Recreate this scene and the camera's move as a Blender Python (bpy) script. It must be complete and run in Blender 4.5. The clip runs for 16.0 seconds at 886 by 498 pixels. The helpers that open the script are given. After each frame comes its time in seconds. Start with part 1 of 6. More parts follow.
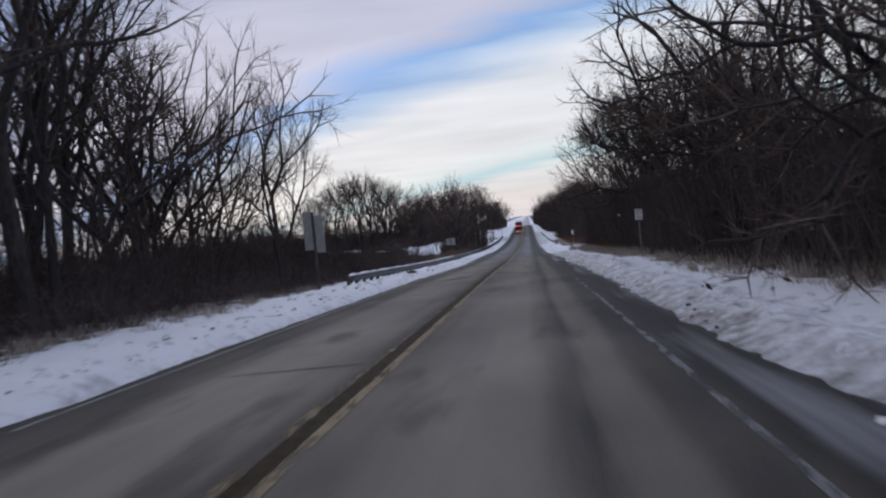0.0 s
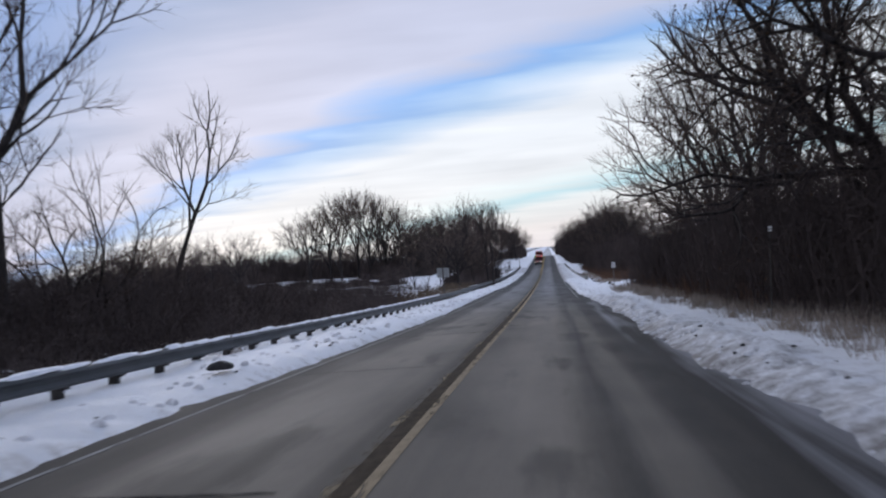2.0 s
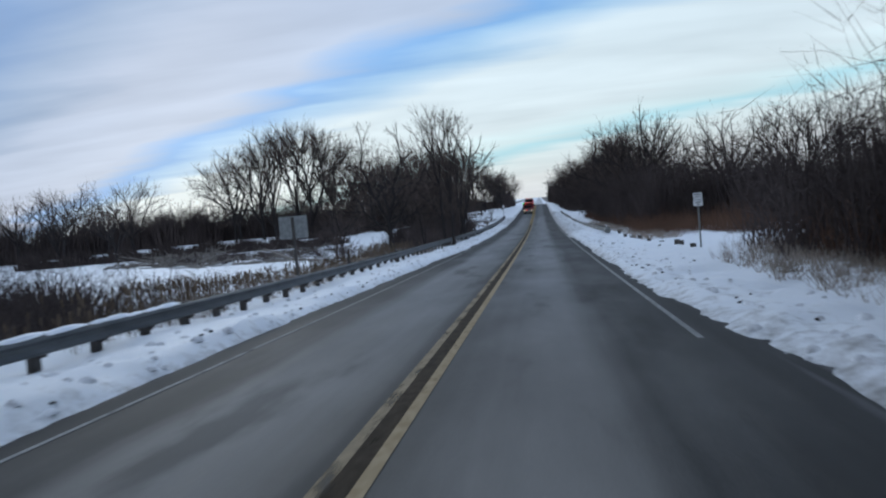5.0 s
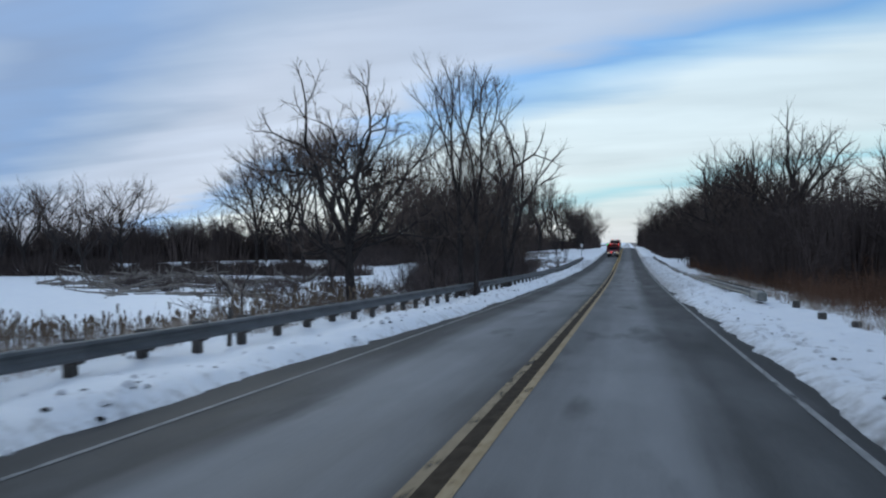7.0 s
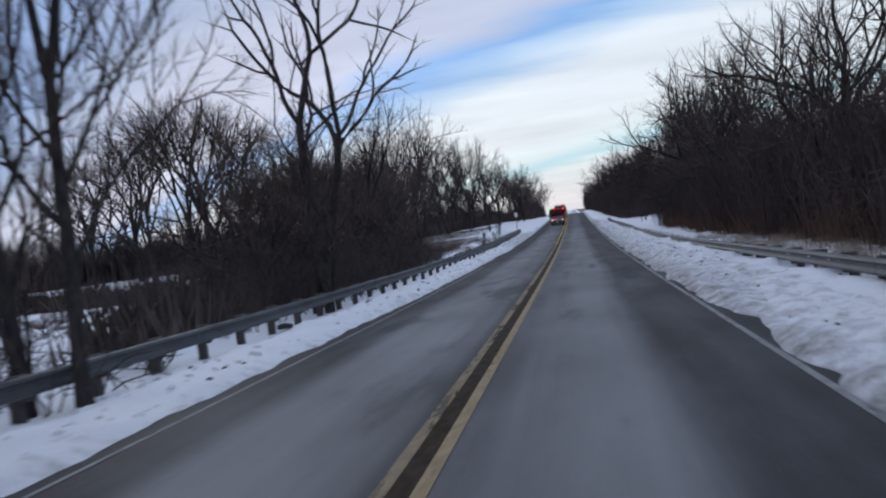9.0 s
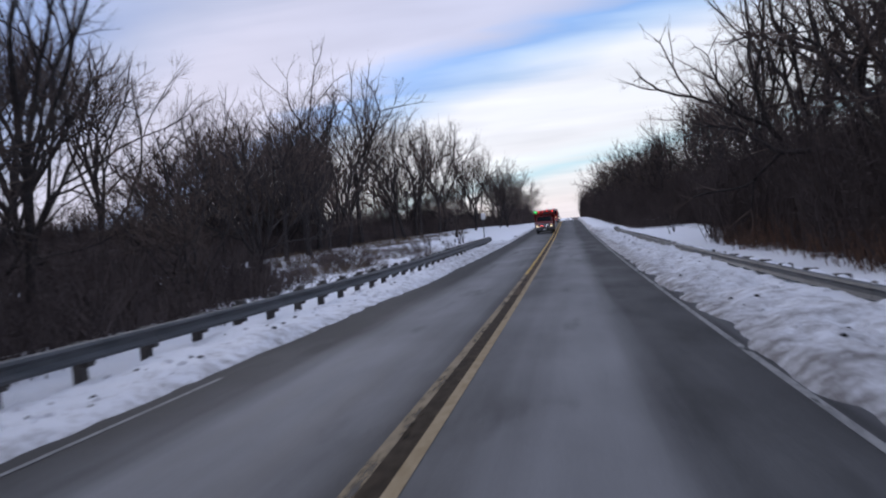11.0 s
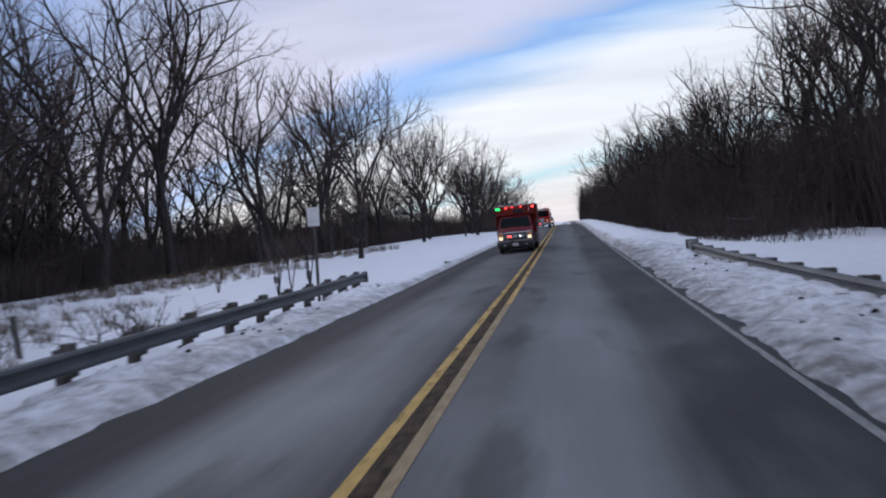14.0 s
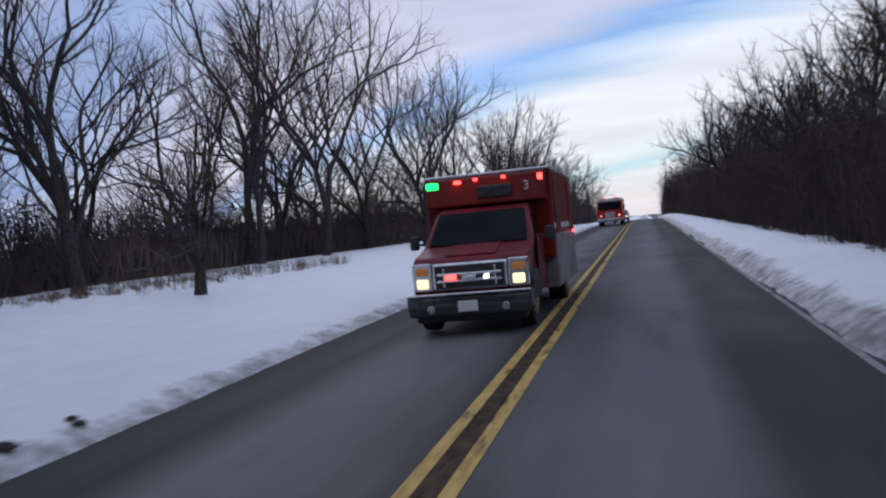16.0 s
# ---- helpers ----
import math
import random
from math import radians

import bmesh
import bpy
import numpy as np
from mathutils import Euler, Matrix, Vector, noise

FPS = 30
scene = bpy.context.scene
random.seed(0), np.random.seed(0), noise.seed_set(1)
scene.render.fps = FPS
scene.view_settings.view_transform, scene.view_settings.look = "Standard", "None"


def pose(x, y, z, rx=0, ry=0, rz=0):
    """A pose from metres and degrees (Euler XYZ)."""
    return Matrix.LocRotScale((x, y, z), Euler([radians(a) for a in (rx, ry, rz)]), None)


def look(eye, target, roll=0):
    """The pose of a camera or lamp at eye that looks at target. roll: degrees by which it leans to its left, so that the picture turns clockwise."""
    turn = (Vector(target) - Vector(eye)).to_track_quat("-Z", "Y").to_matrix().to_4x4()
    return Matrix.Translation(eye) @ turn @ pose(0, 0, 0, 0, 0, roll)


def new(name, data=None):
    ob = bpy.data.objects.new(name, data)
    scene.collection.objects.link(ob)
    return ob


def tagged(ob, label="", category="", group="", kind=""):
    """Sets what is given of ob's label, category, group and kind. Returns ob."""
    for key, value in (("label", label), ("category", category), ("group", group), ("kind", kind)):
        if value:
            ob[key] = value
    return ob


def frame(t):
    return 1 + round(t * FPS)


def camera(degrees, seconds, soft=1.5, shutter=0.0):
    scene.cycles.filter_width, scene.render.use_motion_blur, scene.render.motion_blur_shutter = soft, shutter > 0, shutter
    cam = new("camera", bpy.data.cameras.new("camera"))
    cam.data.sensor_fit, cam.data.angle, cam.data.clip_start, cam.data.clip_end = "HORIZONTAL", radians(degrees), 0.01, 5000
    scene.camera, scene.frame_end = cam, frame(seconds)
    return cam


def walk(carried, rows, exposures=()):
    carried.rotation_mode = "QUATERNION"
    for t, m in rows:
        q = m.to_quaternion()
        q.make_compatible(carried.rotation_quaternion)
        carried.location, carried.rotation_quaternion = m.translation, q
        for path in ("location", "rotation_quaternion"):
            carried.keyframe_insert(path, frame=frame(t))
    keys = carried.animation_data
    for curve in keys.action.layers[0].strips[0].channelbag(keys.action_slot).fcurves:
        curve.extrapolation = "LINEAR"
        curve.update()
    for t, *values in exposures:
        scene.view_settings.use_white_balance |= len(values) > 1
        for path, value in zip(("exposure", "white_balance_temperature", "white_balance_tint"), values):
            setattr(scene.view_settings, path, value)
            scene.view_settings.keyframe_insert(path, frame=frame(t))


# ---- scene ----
cam = camera(56.53, 16.0, soft=2.1, shutter=0.25)
# seconds, x, y, z, yaw, pitch, roll
PATH = [
    (0.0, 2.03, -0.01, 6.15, 6.04, -1.84, -5.62),
    (0.5, 2.01, 7.46, 6.04, 5.92, 0.14, -5.87),
    (1.0, 1.98, 14.94, 5.89, 5.10, -0.64, -5.39),
    (1.5, 1.88, 22.42, 5.70, 5.55, -0.16, -2.00),
    (2.0, 1.78, 29.90, 5.48, 7.28, 0.23, -3.90),
    (2.5, 1.69, 37.37, 5.23, 5.78, 0.10, -5.76),
    (3.0, 1.63, 44.82, 4.97, 4.85, 0.86, -6.14),
    (3.5, 1.49, 52.29, 4.70, 5.78, 0.29, -5.59),
    (6.0, 1.53, 89.74, 3.46, 8.21, -4.13, -4.77),
    (6.5, 1.52, 97.25, 3.25, 10.54, -1.71, -3.14),
    (7.0, 1.46, 104.77, 3.05, 12.63, -0.36, -0.67),
    (7.5, 1.51, 112.34, 2.86, 9.69, -1.00, -2.16),
    (8.0, 1.55, 120.02, 2.68, 11.01, -0.54, -4.44),
    (8.5, 1.47, 127.81, 2.51, 10.13, -1.16, -6.12),
    (9.0, 1.42, 135.70, 2.35, 9.31, -1.60, -7.46),
    (9.5, 1.47, 143.62, 2.20, 8.18, -1.70, -8.10),
    (10.0, 1.46, 151.48, 2.05, 7.58, -1.79, -5.58),
    (12.5, 1.50, 190.59, 1.63, 9.87, -0.95, -5.09),
    (13.0, 1.52, 198.37, 1.62, 10.11, -0.82, -4.90),
    (13.5, 1.47, 206.12, 1.63, 8.64, -1.73, -5.45),
    (14.0, 1.49, 213.87, 1.65, 8.60, -1.09, -5.82),
    (14.5, 1.51, 221.61, 1.68, 8.81, -1.12, -6.45),
    (15.0, 1.52, 229.33, 1.72, 8.69, -1.03, -6.88),
    (15.5, 1.49, 236.98, 1.76, 10.08, 0.37, -6.42),
    (16.0, 1.47, 244.55, 1.82, 13.89, -1.19, -5.09),
]


def aim(x, y, z, yaw, pitch, roll):
    a, b = radians(yaw), radians(pitch)
    way = Vector((-math.sin(a) * math.cos(b), math.cos(a) * math.cos(b), math.sin(b)))
    eye = Vector((x, y, z))
    return look(eye, eye + way, roll)


walk(cam, [(t, aim(*p)) for t, *p in PATH],
     [(0.0, -0.15, 6600, 15), (1.5, 0.04, 6500, 14), (3.5, -0.06, 6180, 8), (6.0, -0.12, 5900, 0), (8.0, -0.10, 6040, 3), (9.5, 0.0, 6300, 13), (12.5, 0.09, 6400, 17), (13.5, 0.06, 6350, 15), (16.0, 0.0, 6300, 14)])

# ---- sky, sun ----
scene.view_settings.exposure = 0.0
world = bpy.data.worlds.new("winter_sky")
scene.world = world
world.use_nodes = True
WT = world.node_tree
WT.nodes.clear()


def wnode(kind, **values):
    nd = WT.nodes.new(kind)
    for key, value in values.items():
        nd.inputs[key].default_value = value
    return nd


def wmath(op, a, b=None):
    nd = WT.nodes.new("ShaderNodeMath")
    nd.operation = op
    for slot, v in ((0, a), (1, b)):
        if v is None:
            continue
        if isinstance(v, (int, float)):
            nd.inputs[slot].default_value = v
        else:
            WT.links.new(v, nd.inputs[slot])
    return nd.outputs[0]


tc = WT.nodes.new("ShaderNodeTexCoord")
sep = WT.nodes.new("ShaderNodeSeparateXYZ")
WT.links.new(tc.outputs["Generated"], sep.inputs[0])
lift = wmath("ADD", wmath("MAXIMUM", sep.outputs["Z"], 0.0), 0.12)
cx = wmath("DIVIDE", sep.outputs["X"], lift)
cy = wmath("DIVIDE", sep.outputs["Y"], lift)
comb = WT.nodes.new("ShaderNodeCombineXYZ")
WT.links.new(cx, comb.inputs[0])
WT.links.new(cy, comb.inputs[1])
# clouds lie in long streaks from the far left to the near right
turn = WT.nodes.new("ShaderNodeMapping")
turn.inputs["Rotation"].default_value = (0, 0, radians(39))
turn.inputs["Scale"].default_value = (0.35, 1.2, 1.0)
WT.links.new(comb.outputs[0], turn.inputs[0])
streak = wnode("ShaderNodeTexNoise", Scale=2.2, Detail=5.0, Roughness=0.45, Distortion=0.4)
WT.links.new(turn.outputs[0], streak.inputs["Vector"])
soft = wnode("ShaderNodeTexNoise", Scale=0.9, Detail=4.0, Roughness=0.5)
WT.links.new(comb.outputs[0], soft.inputs["Vector"])
across = wmath("ADD", cy, wmath("MULTIPLY", cx, 0.8))
across = wmath("ADD", across, wmath("MULTIPLY", wmath("SUBTRACT", streak.outputs["Fac"], 0.5), 0.9))
across = wmath("ADD", across, wmath("MULTIPLY", wmath("SUBTRACT", soft.outputs["Fac"], 0.5), 0.7))
ramp = WT.nodes.new("ShaderNodeValToRGB")
WT.links.new(wmath("DIVIDE", wmath("ADD", across, 2.0), 10.0), ramp.inputs[0])
stops = [(0.0, (0.27, 0.30, 0.39)), (0.12, (0.50, 0.56, 0.70)), (0.205, (0.72, 0.79, 0.96)), (0.275, (0.30, 0.40, 0.64)), (0.31, (0.27, 0.40, 0.68)), (0.345, (0.40, 0.49, 0.69)), (0.38, (0.55, 0.60, 0.77)),
         (0.455, (0.60, 0.65, 0.82)), (0.487, (0.28, 0.50, 0.88)), (0.51, (0.46, 0.65, 0.90)), (0.555, (0.80, 0.86, 0.92)), (0.66, (0.86, 0.91, 0.95)),
         (0.725, (0.76, 0.87, 0.90)), (0.755, (0.52, 0.76, 0.84)), (0.79, (0.80, 0.86, 0.88)), (0.9, (0.80, 0.79, 0.80)), (1.0, (0.78, 0.77, 0.80))]
while len(ramp.color_ramp.elements) < len(stops):
    ramp.color_ramp.elements.new(0.5)
for el, (at, c) in zip(ramp.color_ramp.elements, stops):
    el.position, el.color = at, (*c, 1)
sky = WT.nodes.new("ShaderNodeTexSky")
sky.sky_type, sky.sun_disc = "NISHITA", False
sky.sun_elevation, sky.sun_rotation = radians(14), radians(-23)
dim = WT.nodes.new("ShaderNodeMix")
dim.data_type, dim.blend_type = "RGBA", "MULTIPLY"
dim.inputs[0].default_value = 1.0
WT.links.new(sky.outputs[0], dim.inputs[6])
dim.inputs[7].default_value = (0.09, 0.09, 0.09, 1)
veil = WT.nodes.new("ShaderNodeMix")
veil.data_type = "RGBA"
veil.inputs[0].default_value = 0.96
WT.links.new(dim.outputs[2], veil.inputs[6])
WT.links.new(ramp.outputs[0], veil.inputs[7])
mottle = WT.nodes.new("ShaderNodeMix")
mottle.data_type, mottle.blend_type = "RGBA", "MULTIPLY"
mottle.inputs[0].default_value = 1.0
WT.links.new(veil.outputs[2], mottle.inputs[6])
shade = wmath("ADD", wmath("ADD", 0.64, wmath("MULTIPLY", streak.outputs["Fac"], 0.40)), wmath("MULTIPLY", soft.outputs["Fac"], 0.30))
tone = WT.nodes.new("ShaderNodeCombineColor")
for k in range(3):
    WT.links.new(shade, tone.inputs[k])
WT.links.new(tone.outputs[0], mottle.inputs[7])
back = WT.nodes.new("ShaderNodeBackground")
back.inputs["Strength"].default_value = 1.0
WT.links.new(mottle.outputs[2], back.inputs["Color"])
out = WT.nodes.new("ShaderNodeOutputWorld")
WT.links.new(back.outputs[0], out.inputs[0])

sun = new("sun", bpy.data.lights.new("sun", "SUN"))
sun.data.energy, sun.data.angle, sun.data.color = 0.5, radians(20), (1.0, 0.95, 0.90)
sun.matrix_world = look((-24, 55, 15), (0, 0, 0))

# ---- materials ----
def link(nt, a, b):
    nt.links.new(a, b)


def mat(name, c1, c2, scale=6.0, rough=0.85, bump=0.0, metal=0.0, stretch=(1, 1, 1), c3=None, scale2=0.8, spread=(0.35, 0.65), vary=0.0, bump_scale=None, spec=0.5):
    m = bpy.data.materials.new(name)
    m.use_nodes = True
    nt = m.node_tree
    b = nt.nodes["Principled BSDF"]
    b.inputs["Roughness"].default_value, b.inputs["Metallic"].default_value = rough, metal
    b.inputs["Specular IOR Level"].default_value = spec
    co = nt.nodes.new("ShaderNodeTexCoord")
    mp = nt.nodes.new("ShaderNodeMapping")
    mp.inputs["Scale"].default_value = stretch
    link(nt, co.outputs["Object"], mp.inputs[0])
    n1 = nt.nodes.new("ShaderNodeTexNoise")
    n1.inputs["Scale"].default_value, n1.inputs["Detail"].default_value = scale, 6
    link(nt, mp.outputs[0], n1.inputs["Vector"])
    r1 = nt.nodes.new("ShaderNodeValToRGB")
    r1.color_ramp.elements[0].position, r1.color_ramp.elements[1].position = spread
    r1.color_ramp.elements[0].color, r1.color_ramp.elements[1].color = (*c1, 1), (*c2, 1)
    link(nt, n1.outputs["Fac"], r1.inputs[0])
    colour = r1.outputs[0]
    if c3:
        n2 = nt.nodes.new("ShaderNodeTexNoise")
        n2.inputs["Scale"].default_value, n2.inputs["Detail"].default_value = scale2, 4
        link(nt, mp.outputs[0], n2.inputs["Vector"])
        r2 = nt.nodes.new("ShaderNodeValToRGB")
        r2.color_ramp.elements[0].position, r2.color_ramp.elements[1].position = 0.48, 0.68
        link(nt, n2.outputs["Fac"], r2.inputs[0])
        mx = nt.nodes.new("ShaderNodeMix")
        mx.data_type = "RGBA"
        link(nt, r2.outputs[0], mx.inputs[0])
        link(nt, colour, mx.inputs[6])
        mx.inputs[7].default_value = (*c3, 1)
        colour = mx.outputs[2]
    if vary:
        oi = nt.nodes.new("ShaderNodeObjectInfo")
        ad = nt.nodes.new("ShaderNodeMath")
        ad.operation = "MULTIPLY_ADD"
        link(nt, oi.outputs["Random"], ad.inputs[0])
        ad.inputs[1].default_value, ad.inputs[2].default_value = vary, 1 - vary / 2
        hs = nt.nodes.new("ShaderNodeHueSaturation")
        link(nt, ad.outputs[0], hs.inputs["Value"])
        link(nt, colour, hs.inputs["Color"])
        colour = hs.outputs[0]
    link(nt, colour, b.inputs["Base Color"])
    if bump:
        n3 = nt.nodes.new("ShaderNodeTexNoise")
        n3.inputs["Scale"].default_value, n3.inputs["Detail"].default_value = bump_scale or scale * 3, 5
        link(nt, mp.outputs[0], n3.inputs["Vector"])
        bp = nt.nodes.new("ShaderNodeBump")
        bp.inputs["Strength"].default_value, bp.inputs["Distance"].default_value = bump, 0.03
        link(nt, n3.outputs["Fac"], bp.inputs["Height"])
        link(nt, bp.outputs[0], b.inputs["Normal"])
    return m


def glow(name, c, strength):
    m = bpy.data.materials.new(name)
    m.use_nodes = True
    b = m.node_tree.nodes["Principled BSDF"]
    b.inputs["Base Color"].default_value = (*c, 1)
    b.inputs["Emission Color"].default_value = (*c, 1)
    b.inputs["Emission Strength"].default_value = strength
    return m


def road_paint(name, c1, c2, hole, spec=0.3):
    m = mat(name, c1, c2, scale=9, rough=0.8, bump=0.2, stretch=(1, 0.5, 1), spec=spec)
    nt = m.node_tree
    b = nt.nodes["Principled BSDF"]
    co = nt.nodes.new("ShaderNodeTexCoord")
    mp = nt.nodes.new("ShaderNodeMapping")
    mp.inputs["Scale"].default_value = (1, 0.22, 1)
    link(nt, co.outputs["Object"], mp.inputs[0])
    n1 = nt.nodes.new("ShaderNodeTexNoise")
    n1.inputs["Scale"].default_value, n1.inputs["Detail"].default_value = 5, 8
    n1.inputs["Roughness"].default_value = 0.7
    link(nt, mp.outputs[0], n1.inputs["Vector"])
    r1 = nt.nodes.new("ShaderNodeValToRGB")
    r1.color_ramp.elements[0].position, r1.color_ramp.elements[1].position = hole - 0.1, hole + 0.08
    link(nt, n1.outputs["Fac"], r1.inputs[0])
    tr = nt.nodes.new("ShaderNodeBsdfTransparent")
    mx = nt.nodes.new("ShaderNodeMixShader")
    link(nt, r1.outputs[0], mx.inputs[0])
    link(nt, tr.outputs[0], mx.inputs[1])
    link(nt, b.outputs[0], mx.inputs[2])
    link(nt, mx.outputs[0], nt.nodes["Material Output"].inputs[0])
    return m


def asphalt_mat():
    """Salt-stained asphalt: pale crown between the wheel tracks, darker tracks, long streaks and patches."""
    m = bpy.data.materials.new("asphalt")
    m.use_nodes = True
    nt = m.node_tree
    b = nt.nodes["Principled BSDF"]
    co = nt.nodes.new("ShaderNodeTexCoord")
    sp = nt.nodes.new("ShaderNodeSeparateXYZ")
    link(nt, co.outputs["Object"], sp.inputs[0])

    def fm(op, a, c=None, d=None):
        nd = nt.nodes.new("ShaderNodeMath")
        nd.operation = op
        for k, v in enumerate((a, c, d)):
            if v is None:
                continue
            if isinstance(v, (int, float)):
                nd.inputs[k].default_value = v
            else:
                link(nt, v, nd.inputs[k])
        return nd.outputs[0]

    def noise_at(scale, stretch, detail=5):
        mp = nt.nodes.new("ShaderNodeMapping")
        mp.inputs["Scale"].default_value = stretch
        link(nt, co.outputs["Object"], mp.inputs[0])
        nz = nt.nodes.new("ShaderNodeTexNoise")
        nz.inputs["Scale"].default_value, nz.inputs["Detail"].default_value = scale, detail
        link(nt, mp.outputs[0], nz.inputs["Vector"])
        return nz.outputs["Fac"]

    grain = noise_at(60, (1, 1, 1), 3)
    streaks = noise_at(2.4, (1, 0.03, 1), 6)
    patches = noise_at(0.6, (1, 0.35, 1), 6)
    wob = fm("MULTIPLY", fm("SUBTRACT", noise_at(0.05, (0, 1, 0), 2), 0.5), 0.9)
    # pale, salt-dried lane between the centre line and the darker strip along the edge
    across = fm("ADD", fm("ABSOLUTE", fm("ADD", sp.outputs["X"], fm("MULTIPLY", wob, 0.4))), fm("MULTIPLY", fm("SUBTRACT", streaks, 0.5), 0.7))
    limit = fm("MULTIPLY_ADD", fm("LESS_THAN", sp.outputs["X"], 0.0), 0.35, 2.05)

    def ease(v, low, high, out0, out1):
        mr = nt.nodes.new("ShaderNodeMapRange")
        mr.interpolation_type = "SMOOTHSTEP"
        link(nt, v, mr.inputs[0])
        for k, q in ((1, low), (2, high), (3, out0), (4, out1)):
            mr.inputs[k].default_value = q
        return mr.outputs[0]

    dry = fm("MULTIPLY", ease(across, 0.1, 1.5, 0.35, 1.0), ease(fm("SUBTRACT", across, limit), -0.25, 0.4, 1.0, 0.0))
    near = ease(sp.outputs["Y"], 60.0, 95.0, 1.0, 0.0)
    late = ease(sp.outputs["Y"], 178.0, 198.0, 0.0, 1.0)
    # second pale strip between two dark wheel tracks on the older stretch
    off = fm("ABSOLUTE", fm("SUBTRACT", fm("MULTIPLY_ADD", fm("SUBTRACT", streaks, 0.5), 0.5, sp.outputs["X"]), 2.72))
    dry = fm("MAXIMUM", dry, fm("MULTIPLY", near, ease(off, 0.10, 0.42, 0.6, 0.0)))
    # damp dark strip along the centre line
    mid = fm("ABSOLUTE", fm("ADD", fm("MULTIPLY_ADD", fm("SUBTRACT", streaks, 0.5), 0.35, sp.outputs["X"]), 0.12))
    centre = ease(mid, 0.10, 0.36, 0.5, 1.0)
    edge = ease(fm("ABSOLUTE", sp.outputs["X"]), 2.9, 3.5, 1.0, 0.62)
    wet_edge = ease(fm("MULTIPLY_ADD", fm("SUBTRACT", streaks, 0.5), 0.6, sp.outputs["X"]), -2.8, -1.7, 0.74, 0.0)
    edge = fm("MULTIPLY", edge, fm("SUBTRACT", 1.0, fm("MULTIPLY", wet_edge, late)))
    edge = fm("MULTIPLY", edge, ease(fm("ABSOLUTE", sp.outputs["X"]), 3.52, 3.8, 1.0, 0.45))
    edge = fm("MULTIPLY", edge, centre)
    val = fm("MULTIPLY_ADD", dry, 0.13, 0.05)
    val = fm("MULTIPLY_ADD", fm("SUBTRACT", streaks, 0.5), 0.10, val)
    val = fm("MULTIPLY_ADD", fm("SUBTRACT", patches, 0.5), 0.19, val)
    val = fm("MULTIPLY_ADD", fm("SUBTRACT", grain, 0.5), 0.09, val)
    val = fm("MULTIPLY", val, edge)
    # darker surface on the slope into the dip
    val = fm("MULTIPLY", val, fm("MULTIPLY", ease(sp.outputs["Y"], 12.0, 28.0, 1.0, 0.84), ease(sp.outputs["Y"], 92.0, 116.0, 1.0, 1.19)))
    # darker surface past the far rail
    val = fm("MULTIPLY", val, ease(sp.outputs["Y"], 222.0, 240.0, 1.0, 0.66))
    # oil and damp stains
    stain = ease(noise_at(0.9, (1, 0.22, 1), 7), 0.56, 0.70, 1.0, 0.48)
    val = fm("MAXIMUM", fm("MULTIPLY", val, stain), 0.02)
    # smeared slush on the shoulder
    smear = noise_at(1.5, (1, 0.025, 1), 4)
    slush = fm("MULTIPLY_ADD", fm("SUBTRACT", smear, 0.5), 4.5, fm("MULTIPLY_ADD", fm("SUBTRACT", sp.outputs["X"], 3.95), 0.9, fm("MULTIPLY", fm("SUBTRACT", patches, 0.5), 1.2)))
    slush = fm("MINIMUM", fm("MAXIMUM", slush, 0.0), 1.0)
    slush = fm("MULTIPLY", slush, ease(sp.outputs["X"], 3.45, 3.75, 0.0, 1.0))
    slush = fm("MULTIPLY", slush, ease(sp.outputs["Y"], 70.0, 110.0, 1.0, 0.45))
    # older, browner surface at the near stretch
    old = nt.nodes.new("ShaderNodeMapRange")
    link(nt, sp.outputs["Y"], old.inputs[0])
    for k, v in ((1, 60.0), (2, 95.0), (3, 1.0), (4, 0.0)):
        old.inputs[k].default_value = v
    tint = nt.nodes.new("ShaderNodeMix")
    tint.data_type = "RGBA"
    link(nt, old.outputs[0], tint.inputs[0])
    tint.inputs[6].default_value, tint.inputs[7].default_value = (0.99, 1.0, 1.02, 1), (1.10, 0.97, 0.80, 1)
    mul = nt.nodes.new("ShaderNodeMix")
    mul.data_type, mul.blend_type = "RGBA", "MULTIPLY"
    mul.inputs[0].default_value = 1
    grey = nt.nodes.new("ShaderNodeCombineColor")
    for k in range(3):
        link(nt, val, grey.inputs[k])
    link(nt, grey.outputs[0], mul.inputs[6])
    link(nt, tint.outputs[2], mul.inputs[7])
    wet_snow = nt.nodes.new("ShaderNodeMix")
    wet_snow.data_type = "RGBA"
    link(nt, fm("MULTIPLY", slush, 0.75), wet_snow.inputs[0])
    link(nt, mul.outputs[2], wet_snow.inputs[6])
    wet_snow.inputs[7].default_value = (0.30, 0.30, 0.32, 1)
    link(nt, wet_snow.outputs[2], b.inputs["Base Color"])
    link(nt, fm("MULTIPLY_ADD", streaks, 0.3, 0.62), b.inputs["Roughness"])
    b.inputs["Specular IOR Level"].default_value = 0.3
    bp = nt.nodes.new("ShaderNodeBump")
    bp.inputs["Strength"].default_value, bp.inputs["Distance"].default_value = 0.35, 0.01
    link(nt, grain, bp.inputs["Height"])
    link(nt, bp.outputs[0], b.inputs["Normal"])
    return m


